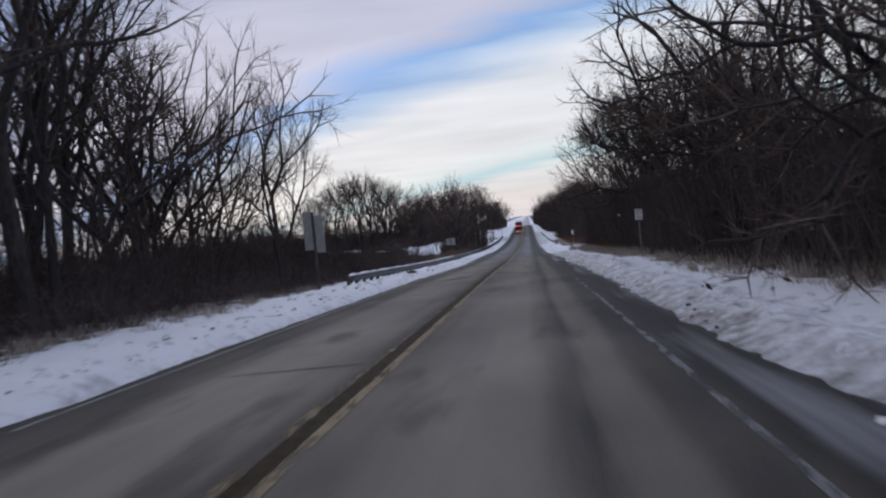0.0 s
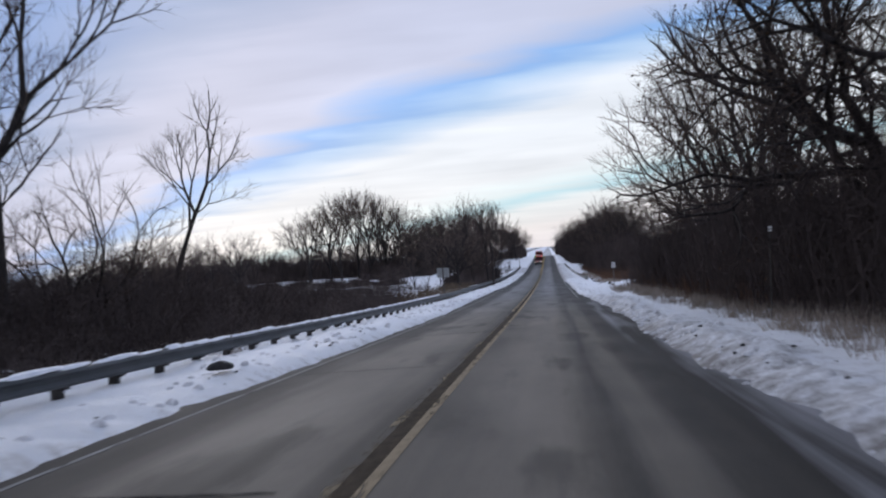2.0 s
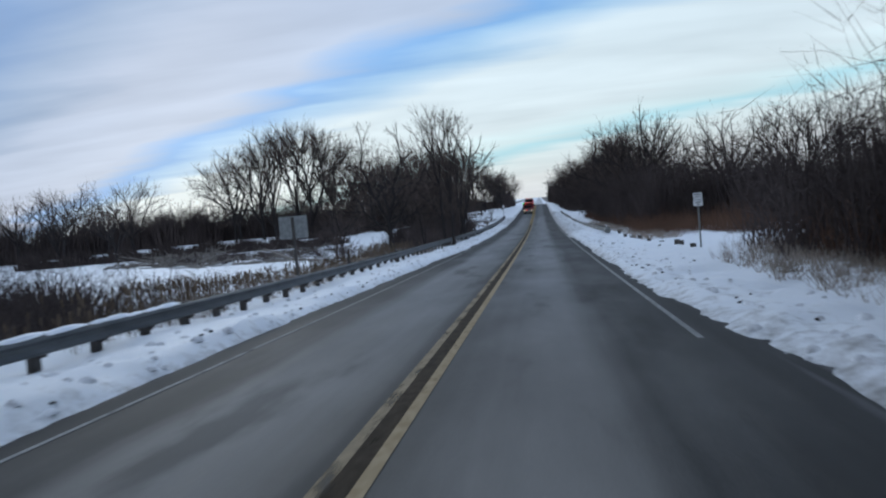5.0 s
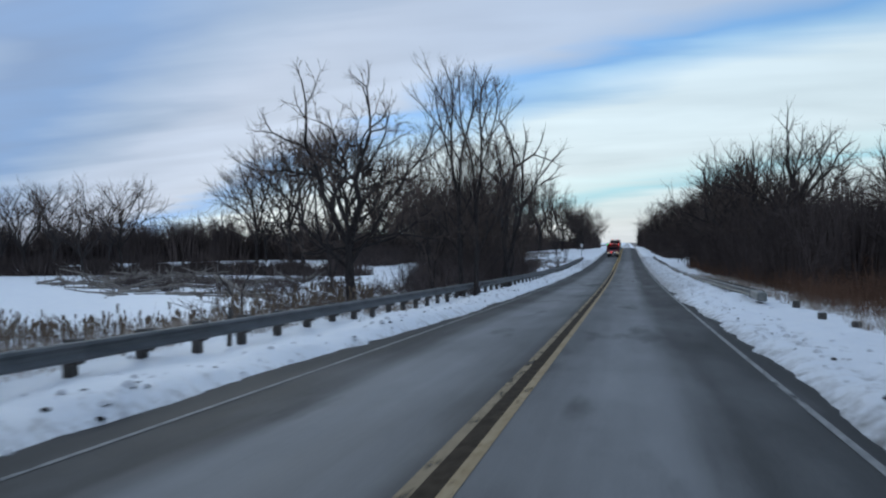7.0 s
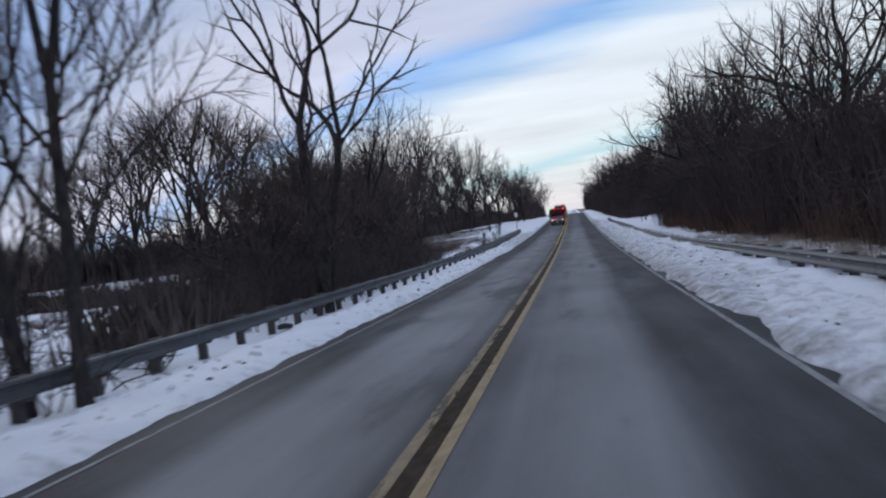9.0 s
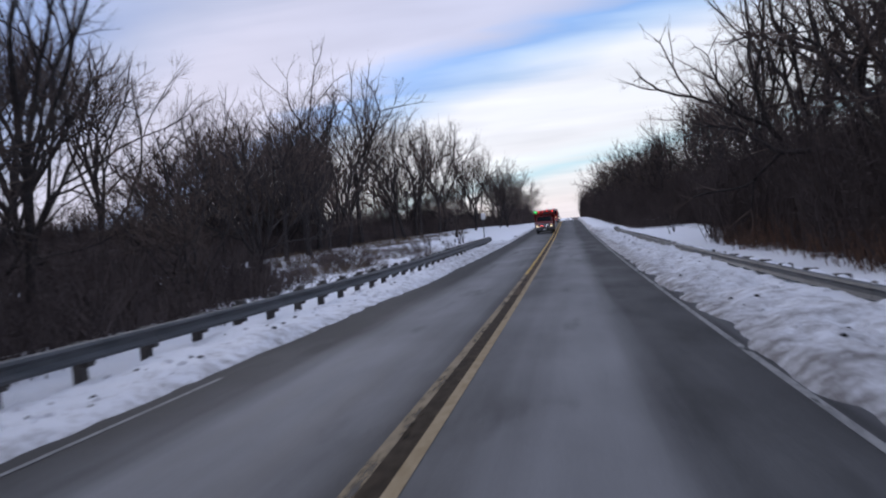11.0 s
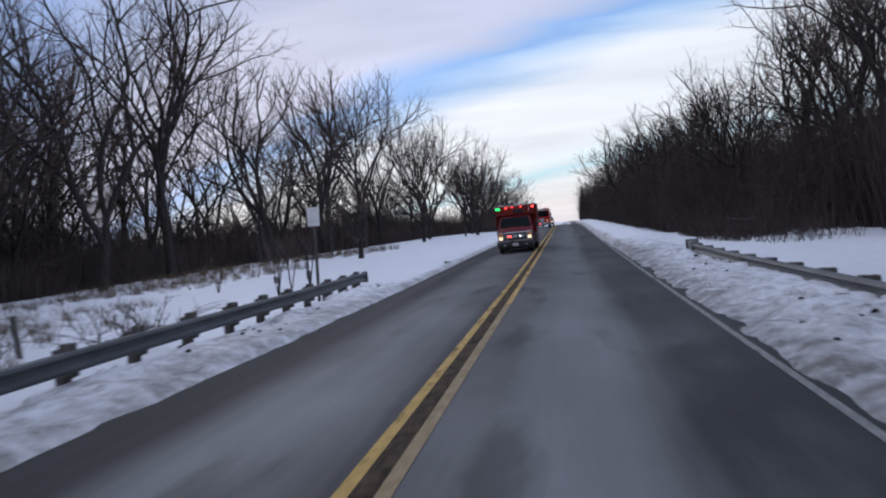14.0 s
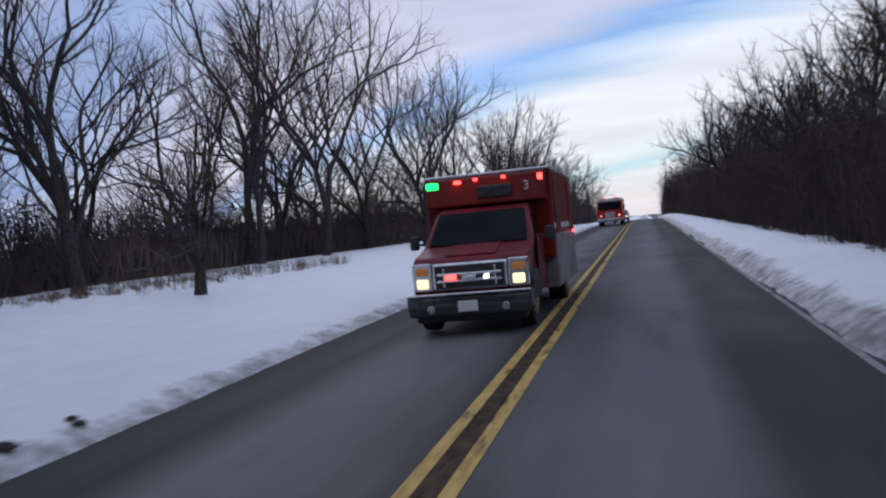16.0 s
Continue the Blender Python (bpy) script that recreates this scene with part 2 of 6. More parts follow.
def snow_mat():
    """Snow with ploughed grit beside the road; leaf litter shows through where the mesh says so."""
    m = bpy.data.materials.new("snow")
    m.use_nodes = True
    nt = m.node_tree
    b = nt.nodes["Principled BSDF"]
    b.inputs["Roughness"].default_value = 0.6
    co = nt.nodes.new("ShaderNodeTexCoord")

    def noise_at(scale, detail=6, rough=0.6):
        nz = nt.nodes.new("ShaderNodeTexNoise")
        nz.inputs["Scale"].default_value, nz.inputs["Detail"].default_value, nz.inputs["Roughness"].default_value = scale, detail, rough
        link(nt, co.outputs["Object"], nz.inputs["Vector"])
        return nz.outputs["Fac"]

    def masked(attr, fac, low, high):
        at = nt.nodes.new("ShaderNodeAttribute")
        at.attribute_name = attr
        ad = nt.nodes.new("ShaderNodeMath")
        ad.operation = "MULTIPLY_ADD"
        link(nt, fac, ad.inputs[0])
        ad.inputs[1].default_value = 2.4
        sh = nt.nodes.new("ShaderNodeMath")
        sh.operation = "SUBTRACT"
        link(nt, at.outputs["Fac"], sh.inputs[0])
        sh.inputs[1].default_value = 0.7
        link(nt, sh.outputs[0], ad.inputs[2])
        mr = nt.nodes.new("ShaderNodeMapRange")
        link(nt, ad.outputs[0], mr.inputs[0])
        mr.inputs[1].default_value, mr.inputs[2].default_value = low, high
        return mr.outputs[0]

    def over(fac, a, colour):
        mx = nt.nodes.new("ShaderNodeMix")
        mx.data_type = "RGBA"
        link(nt, fac, mx.inputs[0])
        link(nt, a, mx.inputs[6])
        if isinstance(colour, tuple):
            mx.inputs[7].default_value = (*colour, 1)
        else:
            link(nt, colour, mx.inputs[7])
        return mx.outputs[2]

    base = nt.nodes.new("ShaderNodeValToRGB")
    base.color_ramp.elements[0].color, base.color_ramp.elements[1].color = (0.84, 0.865, 0.92, 1), (0.94, 0.955, 0.98, 1)
    base.color_ramp.elements[0].position, base.color_ramp.elements[1].position = 0.3, 0.7
    link(nt, noise_at(1.3, 9, 0.72), base.inputs[0])
    lit = nt.nodes.new("ShaderNodeValToRGB")
    lit.color_ramp.elements[0].color, lit.color_ramp.elements[1].color = (0.035, 0.026, 0.020, 1), (0.12, 0.085, 0.06, 1)
    link(nt, noise_at(9), lit.inputs[0])
    col = over(masked("grit", noise_at(2.6, 8, 0.75), 0.85, 1.6), base.outputs[0], (0.19, 0.175, 0.17))
    col = over(masked("litter", noise_at(1.7, 8, 0.7), 0.95, 1.15), col, lit.outputs[0])
    link(nt, col, b.inputs["Base Color"])
    bp = nt.nodes.new("ShaderNodeBump")
    bp.inputs["Strength"].default_value, bp.inputs["Distance"].default_value = 1.0, 0.07
    link(nt, noise_at(7, 10, 0.72), bp.inputs["Height"])
    link(nt, bp.outputs[0], b.inputs["Normal"])
    return m


M_SNOW, M_ASPHALT = snow_mat(), asphalt_mat()
M_YELLOW = road_paint("yellow_paint", (0.42, 0.27, 0.07), (0.55, 0.36, 0.11), 0.40)
M_YELLOW_OLD = road_paint("worn_yellow_paint", (0.25, 0.18, 0.09), (0.34, 0.26, 0.15), 0.34)
M_YELLOW_FAINT = road_paint("faint_yellow_paint", (0.19, 0.145, 0.085), (0.26, 0.20, 0.12), 0.42)
M_YELLOW_LOST = road_paint("worn_away_yellow_paint", (0.12, 0.09, 0.05), (0.18, 0.14, 0.08), 0.56)
M_WHITE_LINE = road_paint("white_paint", (0.18, 0.18, 0.18), (0.27, 0.27, 0.265), 0.37)
M_WHITE_FAINT = road_paint("worn_white_paint", (0.13, 0.13, 0.13), (0.19, 0.19, 0.185), 0.46)
M_SEAL = mat("crack_sealer", (0.012, 0.012, 0.012), (0.03, 0.03, 0.03), 14, 0.95, spec=0.05)
M_GRIT = road_paint("centre_grit", (0.022, 0.016, 0.010), (0.048, 0.035, 0.023), 0.30, 0.05)
M_GRIT_TAN = road_paint("brown_centre_grit", (0.035, 0.025, 0.017), (0.085, 0.060, 0.040), 0.36, 0.05)
M_BARK = mat("bark", (0.029, 0.026, 0.026), (0.066, 0.057, 0.054), 14, 0.95, 0.5, stretch=(1, 1, 0.25), vary=0.5, spec=0.1)
M_TWIG = mat("twigs", (0.07, 0.053, 0.046), (0.13, 0.10, 0.085), 1.5, 0.95, vary=0.5, spec=0.1)
M_BRUSH = mat("brush_stems", (0.055, 0.044, 0.043), (0.104, 0.082, 0.075), 0.5, 0.95, vary=0.4, spec=0.1)
M_BRUSH_RED = mat("red_brown_stems", (0.10, 0.058, 0.040), (0.17, 0.10, 0.068), 0.5, 0.95, vary=0.3, spec=0.1)
M_LEAF = mat("dead_oak_leaves", (0.06, 0.038, 0.024), (0.12, 0.078, 0.048), 3, 0.9, vary=0.2, spec=0.1)
M_DRYGRASS = mat("dry_grass", (0.20, 0.16, 0.125), (0.42, 0.36, 0.31), 2, 0.9, vary=0.3, spec=0.2)
M_REED = mat("cattail_reeds", (0.09, 0.065, 0.045), (0.17, 0.125, 0.085), 2, 0.9, vary=0.3, spec=0.2)
M_RAIL = mat("galvanised_steel", (0.05, 0.056, 0.06), (0.095, 0.10, 0.105), 3, 0.6, 0.1, metal=0.2, stretch=(1, 0.3, 1), c3=(0.075, 0.07, 0.068), scale2=0.7, vary=0.25)
M_POST = mat("weathered_post", (0.05, 0.045, 0.042), (0.11, 0.10, 0.09), 9, 0.9, 0.3, stretch=(1, 1, 0.2), vary=0.4)
M_SIGN_WHITE = mat("white_sign_sheet", (0.78, 0.77, 0.77), (0.86, 0.86, 0.85), 8, 0.6, c3=(0.70, 0.68, 0.67), scale2=3)
M_SIGN_BACK = mat("aluminium_sign_back", (0.26, 0.27, 0.27), (0.38, 0.39, 0.38), 7, 0.5, metal=0.4)
M_BLACK = mat("black_print", (0.015, 0.015, 0.015), (0.03, 0.03, 0.03), 8, 0.6)
M_INK = mat("faded_sign_print", (0.22, 0.22, 0.22), (0.32, 0.31, 0.31), 8, 0.7)
M_STEEL_POST = mat("steel_post", (0.16, 0.17, 0.16), (0.25, 0.25, 0.24), 12, 0.6, metal=0.4)
M_RUBBER = mat("black_rubber", (0.012, 0.012, 0.013), (0.03, 0.03, 0.03), 20, 0.85, 0.3)
M_LOG = mat("dead_wood", (0.16, 0.14, 0.12), (0.30, 0.27, 0.24), 6, 0.9, 0.4, vary=0.4)
M_SNOWCAP = mat("snow_cap", (0.72, 0.75, 0.82), (0.86, 0.87, 0.90), 3, 0.6, 0.4)
M_CLOD = mat("grey_snow_clods", (0.50, 0.50, 0.52), (0.78, 0.79, 0.82), 9, 0.8, 0.6)
M_RED = mat("red_vehicle_paint", (0.12, 0.006, 0.014), (0.16, 0.009, 0.018), 3, 0.4, c3=(0.09, 0.012, 0.018), scale2=1.2, spec=0.22)
M_ORANGE_RED = mat("orange_red_box_paint", (0.14, 0.009, 0.006), (0.18, 0.012, 0.007), 3, 0.45, c3=(0.10, 0.009, 0.007), scale2=1.2, spec=0.15)
M_DARK_CHROME = mat("dark_bumper_chrome", (0.06, 0.06, 0.065), (0.14, 0.14, 0.15), 5, 0.3, metal=0.8)
M_WHITE_PAINT = mat("white_vehicle_paint", (0.60, 0.60, 0.60), (0.72, 0.72, 0.71), 3, 0.4, c3=(0.42, 0.40, 0.38), scale2=0.9)
M_GREY_PAINT = mat("salt_grey_lower_panels", (0.20, 0.19, 0.19), (0.30, 0.28, 0.28), 4, 0.6, c3=(0.14, 0.12, 0.12), scale2=1.5)
M_CHROME = mat("chrome", (0.55, 0.56, 0.58), (0.72, 0.73, 0.75), 8, 0.15, metal=1.0)
M_GLASS_DARK = mat("dark_windscreen", (0.005, 0.008, 0.010), (0.010, 0.014, 0.017), 2, 0.1, spec=0.04)
M_HEAD = glow("headlight_glow", (1.0, 0.78, 0.45), 1.25)
M_AMBER = glow("amber_lens", (0.5, 0.20, 0.05), 0.14)
M_REDLAMP = glow("red_flasher", (1.0, 0.05, 0.04), 6.0)
M_REDBAR = glow("dim_red_bar", (0.9, 0.06, 0.04), 0.5)
M_ENGINE_RED = mat("bright_red_engine_paint", (0.42, 0.02, 0.02), (0.50, 0.03, 0.025), 3, 0.4, spec=0.2)
M_GREENLAMP = glow("green_flasher", (0.01, 1.0, 0.16), 2.2)
M_WHITELAMP = glow("white_flasher", (0.9, 0.93, 1.0), 4.0)

# ---- mesh helpers ----
def mesh_ob(name, verts, faces, material, parent=None, smooth=False):
    me = bpy.data.meshes.new(name)
    me.from_pydata(verts, [], faces)
    me.materials.append(material)
    if smooth:
        me.polygons.foreach_set("use_smooth", [True] * len(me.polygons))
    me.update()
    ob = new(name, me)
    ob.parent = parent
    return ob


def part(name, bm, material, parent, label=""):
    me = bpy.data.meshes.new(name)
    bm.normal_update()
    bm.to_mesh(me)
    bm.free()
    me.materials.append(material)
    ob = new(name, me)
    ob.parent = parent
    if label:
        tagged(ob, label)
    return ob


def box(x0, x1, y0, y1, z0, z1, bevel=0.0, bm=None, seg=2):
    own = bm if bm is not None else bmesh.new()
    m = Matrix.Translation(((x0 + x1) / 2, (y0 + y1) / 2, (z0 + z1) / 2)) @ Matrix.Diagonal((x1 - x0, y1 - y0, z1 - z0, 1))
    made = bmesh.ops.create_cube(own, size=1, matrix=m)
    if bevel:
        es = {e for v in made["verts"] for e in v.link_edges}
        bmesh.ops.bevel(own, geom=list(es), offset=bevel, segments=seg, affect="EDGES", profile=0.5)
    return own


def cyl(c, r, depth, axis="Z", n=20, bevel=0.0, r2=None, bm=None):
    own = bm if bm is not None else bmesh.new()
    turn = {"Z": Matrix(), "X": Matrix.Rotation(math.pi / 2, 4, "Y"), "Y": Matrix.Rotation(math.pi / 2, 4, "X")}[axis]
    made = bmesh.ops.create_cone(own, cap_ends=True, segments=n, radius1=r, radius2=r if r2 is None else r2, depth=depth, matrix=Matrix.Translation(c) @ turn)
    if bevel:
        es = {e for v in made["verts"] for e in v.link_edges if len(e.link_faces) == 2 and e.calc_face_angle(0) > 0.8}
        bmesh.ops.bevel(own, geom=list(es), offset=bevel, segments=2, affect="EDGES", profile=0.5)
    return own


def prism(profile, x0, x1, bevel=0.0, taper=None):
    """A side profile of (y, z) points drawn out across from x0 to x1; taper(z) narrows it."""
    bm = bmesh.new()
    mid, rings = (x0 + x1) / 2, []
    for x in (x0, x1):
        rings.append([bm.verts.new((mid + (x - mid) * (taper(y, z) if taper else 1), y, z)) for y, z in profile])
    n = len(profile)
    bm.faces.new(rings[0])
    bm.faces.new(rings[1][::-1])
    for i in range(n):
        bm.faces.new((rings[0][i], rings[1][i], rings[1][(i + 1) % n], rings[0][(i + 1) % n]))
    bmesh.ops.recalc_face_normals(bm, faces=bm.faces)
    if bevel:
        bmesh.ops.bevel(bm, geom=list(bm.edges), offset=bevel, segments=2, affect="EDGES", profile=0.5)
    return bm


def lattice(x, y, scale, seed):
    """Smooth value noise, -1 to 1, on numpy arrays."""
    x, y = np.asarray(x, float) / scale, np.asarray(y, float) / scale
    i, j = np.floor(x).astype(int), np.floor(y).astype(int)
    u, v = x - i, y - j
    u, v = u * u * (3 - 2 * u), v * v * (3 - 2 * v)

    def h(a, b):
        k = np.sin(a * 127.1 + b * 311.7 + seed * 74.7) * 43758.5453
        return (k - np.floor(k)) * 2 - 1

    return (h(i, j) * (1 - u) + h(i + 1, j) * u) * (1 - v) + (h(i, j + 1) * (1 - u) + h(i + 1, j + 1) * u) * v


def step(a, b, x):
    t = np.clip((np.asarray(x, float) - a) / (b - a), 0, 1)
    return t * t * (3 - 2 * t)


# the road's height: a long dip, then a rise to a crest
RISE = np.array([6.9, 6.2, 5.21, 3.79, 2.06, 0.78, 0.0, 0.04, 0.50, 1.0, 1.0, 0.4, -0.5, -1.3, -1.8, -2.0, -2.0, -2.0])


def road_z(y):
    u = np.clip((np.asarray(y, float) + 120) / 50, 1, len(RISE) - 3.001)
    i = np.floor(u).astype(int)
    u = u - i
    a, b, c, d = RISE[i - 1], RISE[i], RISE[i + 1], RISE[i + 2]
    return 0.5 * (2 * b + (c - a) * u + (2 * a - 5 * b + 4 * c - d) * u**2 + (3 * b - a - 3 * c + d) * u**3)


def rut(x, y):
    """Wheel ruts and plough ridges along the shoulder, 0 to 1."""
    sway = 0.25 * lattice(x * 0, y, 17.0, 41) + 0.06 * lattice(x * 0, y, 3.0, 42)
    marks = sum(np.exp(-(((x - at - sway) / 0.17) ** 2)) for at in (4.75, 5.3, 6.35))
    return marks * step(60, 84, y) * (1 - step(128, 150, y)) * (0.6 + 0.4 * lattice(x, y, 2.6, 43))


def ground_z(x, y):
    x, y = np.asarray(x, float), np.asarray(y, float)
    zr, ax, left = road_z(y), np.abs(x), x < 0
    z = zr + 0 * x
    # marsh to the left of the dip
    wet = np.maximum(step(8.5, 15, -x) * step(85, 108, y), step(24, 50, -x) * step(-30, 20, y)) * (1 - step(196, 222, y))
    z = z * (1 - wet) + (-0.45) * wet
    # lawn-like field on the left and right beyond the dip
    z = z + 0.25 * step(9, 16, -x) * step(215, 240, y) - 0.12 * step(6, 9, x) * step(100, 130, y)
    far = step(120, 300, ax)
    z = z * (1 - far) + 0.0 * far
    # ploughed bank along the road
    e = 3.62 - 0.22 * np.where(left, step(180, 200, y), 0.0) + (1 - 0.8 * step(176, 200, y)) * (0.05 * lattice(x * 0, y, 3.0, 3) + 0.05 * lattice(x * 0, y, 0.8, 4) + 0.04 * lattice(x * 0, y, 0.33, 14)) + np.where(left, 0.45 * step(72, 95, y) * (1 - step(112, 138, y)), 0.22 * step(90, 105, y) * (1 - step(130, 142, y)) - 0.2 * step(85, 100, y) + (0.36 + 0.2 * lattice(x * 0, y, 5.0, 21)) * (1 - step(66, 92, y)))
    soft_side = np.where(left, 0.0, 1 - step(80, 98, y))
    bank = step(e - 0.12, e + 0.55 + 0.75 * soft_side, ax)
    crown = 0.10 + 0.07 * (1 - 0.7 * np.where(left, step(230, 244, y), 0.0)) * lattice(x, y, 2.2, 5) + 0.04 * (1 - step(80, 95, y)) + 0.26 * step(240, 256, y) * np.where(left, 0.0, 1.0)
    hump = np.exp(-((ax - 5.0) ** 2) / 1.2)
    z = z - 0.16 + bank * (0.18 + crown * hump + 0.02)
    rough = 0.07 * lattice(x, y, 0.9, 6) + 0.06 * lattice(x, y, 0.45, 7) + 0.07 * lattice(x, y, 3.1, 8)
    z = z - 0.21 * step(4.6, 6.2, -x) * (1 - step(7.5, 9.0, -x)) * (0.35 * step(80, 96, y) + 0.65 * step(122, 140, y)) * (1 - step(238, 246, y))
    z = z - rut(x, y) * 0.08
    still = np.maximum(wet * 0.85, step(9, 14, ax) * step(205, 230, y) * 0.6)
    # heaped, broken snow along the ploughed edge
    heap = step(3.9, 4.5, ax) * (1 - step(6.0, 7.4, ax)) * np.where(left, 0.35, 1.0) * (1 - step(238, 252, y)) * (1 - 0.6 * step(84, 100, y) * (1 - step(128, 146, y)))
    rough = rough + heap * (0.10 * np.abs(lattice(x, y, 0.75, 51)) + 0.07 * lattice(x, y, 0.4, 52) - 0.03)
    lawn = np.where(left, step(230, 244, y), 0.0)
    z = z + rough * bank * (1 - still) * (1 - 0.75 * lawn)
    return z


def gz(x, y):
    return float(ground_z(np.array([x]), np.array([y]))[0])


def rz(y):
    return float(road_z(np.array([y]))[0])


def sheet_axis(breaks):
    vals = []
    for a, b, s in breaks:
        vals += list(np.arange(a, b - 1e-6, s))
    return np.array(vals + [breaks[-1][1]])


xs_half = sheet_axis([(3.3, 6.1, 0.2), (6.1, 9.5, 0.42), (9.5, 20, 1.1), (20, 60, 5), (60, 200, 20), (200, 2600, 400)])
gx = np.concatenate([-xs_half[::-1], [-1.5, 1.5], xs_half])
gy = sheet_axis([(-900, -60, 120), (-60, -10, 5), (-10, 130, 0.34), (130, 270, 0.34), (270, 420, 1.2), (420, 620, 8), (620, 4200, 400)])
GX, GY = np.meshgrid(gx, gy)
GZ = ground_z(GX, GY)
nx, ny = len(gx), len(gy)
verts = np.stack([GX, GY, GZ], -1).reshape(-1, 3)
a = (np.arange(ny - 1)[:, None] * nx + np.arange(nx - 1)[None]).ravel()
quads = np.stack([a, a + 1, a + nx + 1, a + nx], 1)
gme = bpy.data.meshes.new("ground")
gme.vertices.add(len(verts))
gme.vertices.foreach_set("co", verts.ravel())
gme.loops.add(quads.size)
gme.loops.foreach_set("vertex_index", quads.ravel())
gme.polygons.add(len(quads))
gme.polygons.foreach_set("loop_start", np.arange(len(quads)) * 4)
gme.polygons.foreach_set("use_smooth", np.ones(len(quads), bool))
gme.update(calc_edges=True)
vx, vy = verts[:, 0], verts[:, 1]
shift = np.where(vx < 0, 0.45 * step(72, 95, vy) * (1 - step(112, 138, vy)) - 0.22 * step(180, 200, vy), 0.22 * step(90, 105, vy) * (1 - step(130, 142, vy)) - 0.2 * step(85, 100, vy) + 0.36 * (1 - step(66, 92, vy)))
near_edge = np.exp(-np.maximum(np.abs(vx) - 3.75 - shift - 0.32 * step(232, 246, vy), 0) / (0.5 + 0.4 * np.where(vx > 0, 1 - step(80, 98, vy), 0)))
right_slush = step(3.4, 4.2, vx) * (1 - step(5.4, 7.2, vx)) * (1 - step(70, 95, vy))
rail_grit = np.where(vx < 0, step(150, 190, vy), step(134, 156, vy)) * (1 - step(250, 262, vy)) * step(3.3, 4.0, np.abs(vx)) * (1 - step(5.2, 6.6, np.abs(vx)))
clean = np.where(vx < 0, step(232, 246, vy), step(246, 262, vy))
rail_grit = rail_grit * (1 - clean)
grit = 0.5 * np.clip(rut(vx, vy), 0, 1) + np.clip((np.where(vx < 0, 0.54 + 0.22 * clean, 0.85)) * near_edge ** (1 + 1.6 * clean) + 0.32 * right_slush + np.where(vx < 0, 0.26 + 0.32 * step(196, 210, vy), 0.5) * rail_grit, 0, 1)
wood = np.zeros(len(vx))
wood = np.maximum(wood, step(7.6, 9.6, vx) * (1 - step(98, 108, vy)))
wood = np.maximum(wood, step(8.4, 11, vx) * step(132, 145, vy) * (1 - step(212, 226, vy)))
wood = np.maximum(wood, step(12, 16, vx) * step(215, 240, vy))
wood = np.maximum(wood, step(6.6, 8.2, vx) * step(246, 256, vy))
wood = np.maximum(wood, 0.75 * step(7.0, 9.4, -vx) * (1 - step(78, 95, vy)))
wood = np.maximum(wood, 0.8 * step(7.6, 9.5, -vx) * (1 - step(15, 20, -vx)) * step(160, 172, vy) * (1 - step(190, 205, vy)))
wood = np.maximum(wood, 0.2 * step(7.5, 10, -vx) * (1 - step(15, 20, -vx)) * step(196, 206, vy) * (1 - step(232, 246, vy)))
wood = np.maximum(wood, step(22, 27, -vx) * step(225, 250, vy))
for name, values in (("grit", grit), ("litter", wood * np.clip(0.85 + 0.45 * lattice(vx, vy, 14.0, 31), 0, 1) * (1 - step(30, 60, np.abs(vx) + 12 * lattice(vx, vy, 22.0, 32))))):
    at = gme.attributes.new(name, "FLOAT", "POINT")
    at.data.foreach_set("value", values.astype(np.float32))
gme.materials.append(M_SNOW)
tagged(new("ground", gme), "snow-covered verges, marsh and fields with litter under the woods", "ground", kind="structure")

# ---- road ----
ry = np.arange(-14, 470.1, 1.0)
cross = np.array([-4.3, -3.4, -1.7, 0.0, 1.7, 3.4, 4.6, 6.3])
fall = -0.012 * np.abs(cross)
vs, fs = [], []
for y in ry:
    z = rz(y)
    vs += [(x, y, z + f) for x, f in zip(cross, fall)]
    vs += [(cross[-1], y, z - 0.35), (cross[0], y, z - 0.35)]
w = len(cross) + 2
for i in range(len(ry) - 1):
    for k in range(w):
        p, q = i * w + k, i * w + (k + 1) % w
        fs.append((p, q, q + w, p + w))
road = mesh_ob("road", vs, fs, M_ASPHALT, smooth=False)
tagged(road, "salt-stained two-lane asphalt road with worn markings", "road", kind="structure")


def strip(name, x, width, y0, y1, material, lift=0.006, seg=2.0):
    n = max(1, int((y1 - y0) / seg))
    v, f = [], []
    for i in range(n + 1):
        y = y0 + (y1 - y0) * i / n
        for dx in (-width / 2, width / 2):
            v.append((x + dx, y, rz(y) - 0.012 * abs(x + dx) + lift))
    for i in range(n):
        f.append((2 * i, 2 * i + 1, 2 * i + 3, 2 * i + 2))
    return mesh_ob(name, v, f, material, road)


for x in (-0.155, 0.150):
    tagged(strip("yellow_line", x, 0.12, -12, 70, M_YELLOW_FAINT if x > 0 else M_YELLOW_LOST), "worn dull yellow centre line")
    tagged(strip("yellow_line", x, 0.12, 70, 196, M_YELLOW_OLD if x > 0 else M_YELLOW_FAINT), "worn tan centre line")
    tagged(strip("yellow_line", x, 0.12, 196, 231, M_YELLOW if x < 0 else M_YELLOW_OLD), "yellow double centre line")
    tagged(strip("yellow_line", x, 0.12, 231, 430, M_YELLOW), "yellow double centre line")
tagged(strip("grit_band", -0.005, 0.21, -12, 188, M_GRIT, 0.005), "dark grit between the centre lines")
tagged(strip("grit_band", -0.005, 0.21, 188, 430, M_GRIT_TAN, 0.005), "brown grit between the centre lines")
tagged(strip("edge_line", -3.5, 0.075, 8, 178, M_WHITE_LINE), "thin white edge line")
tagged(strip("edge_line", 3.5, 0.09, -12, 30, M_WHITE_FAINT), "worn white edge line")
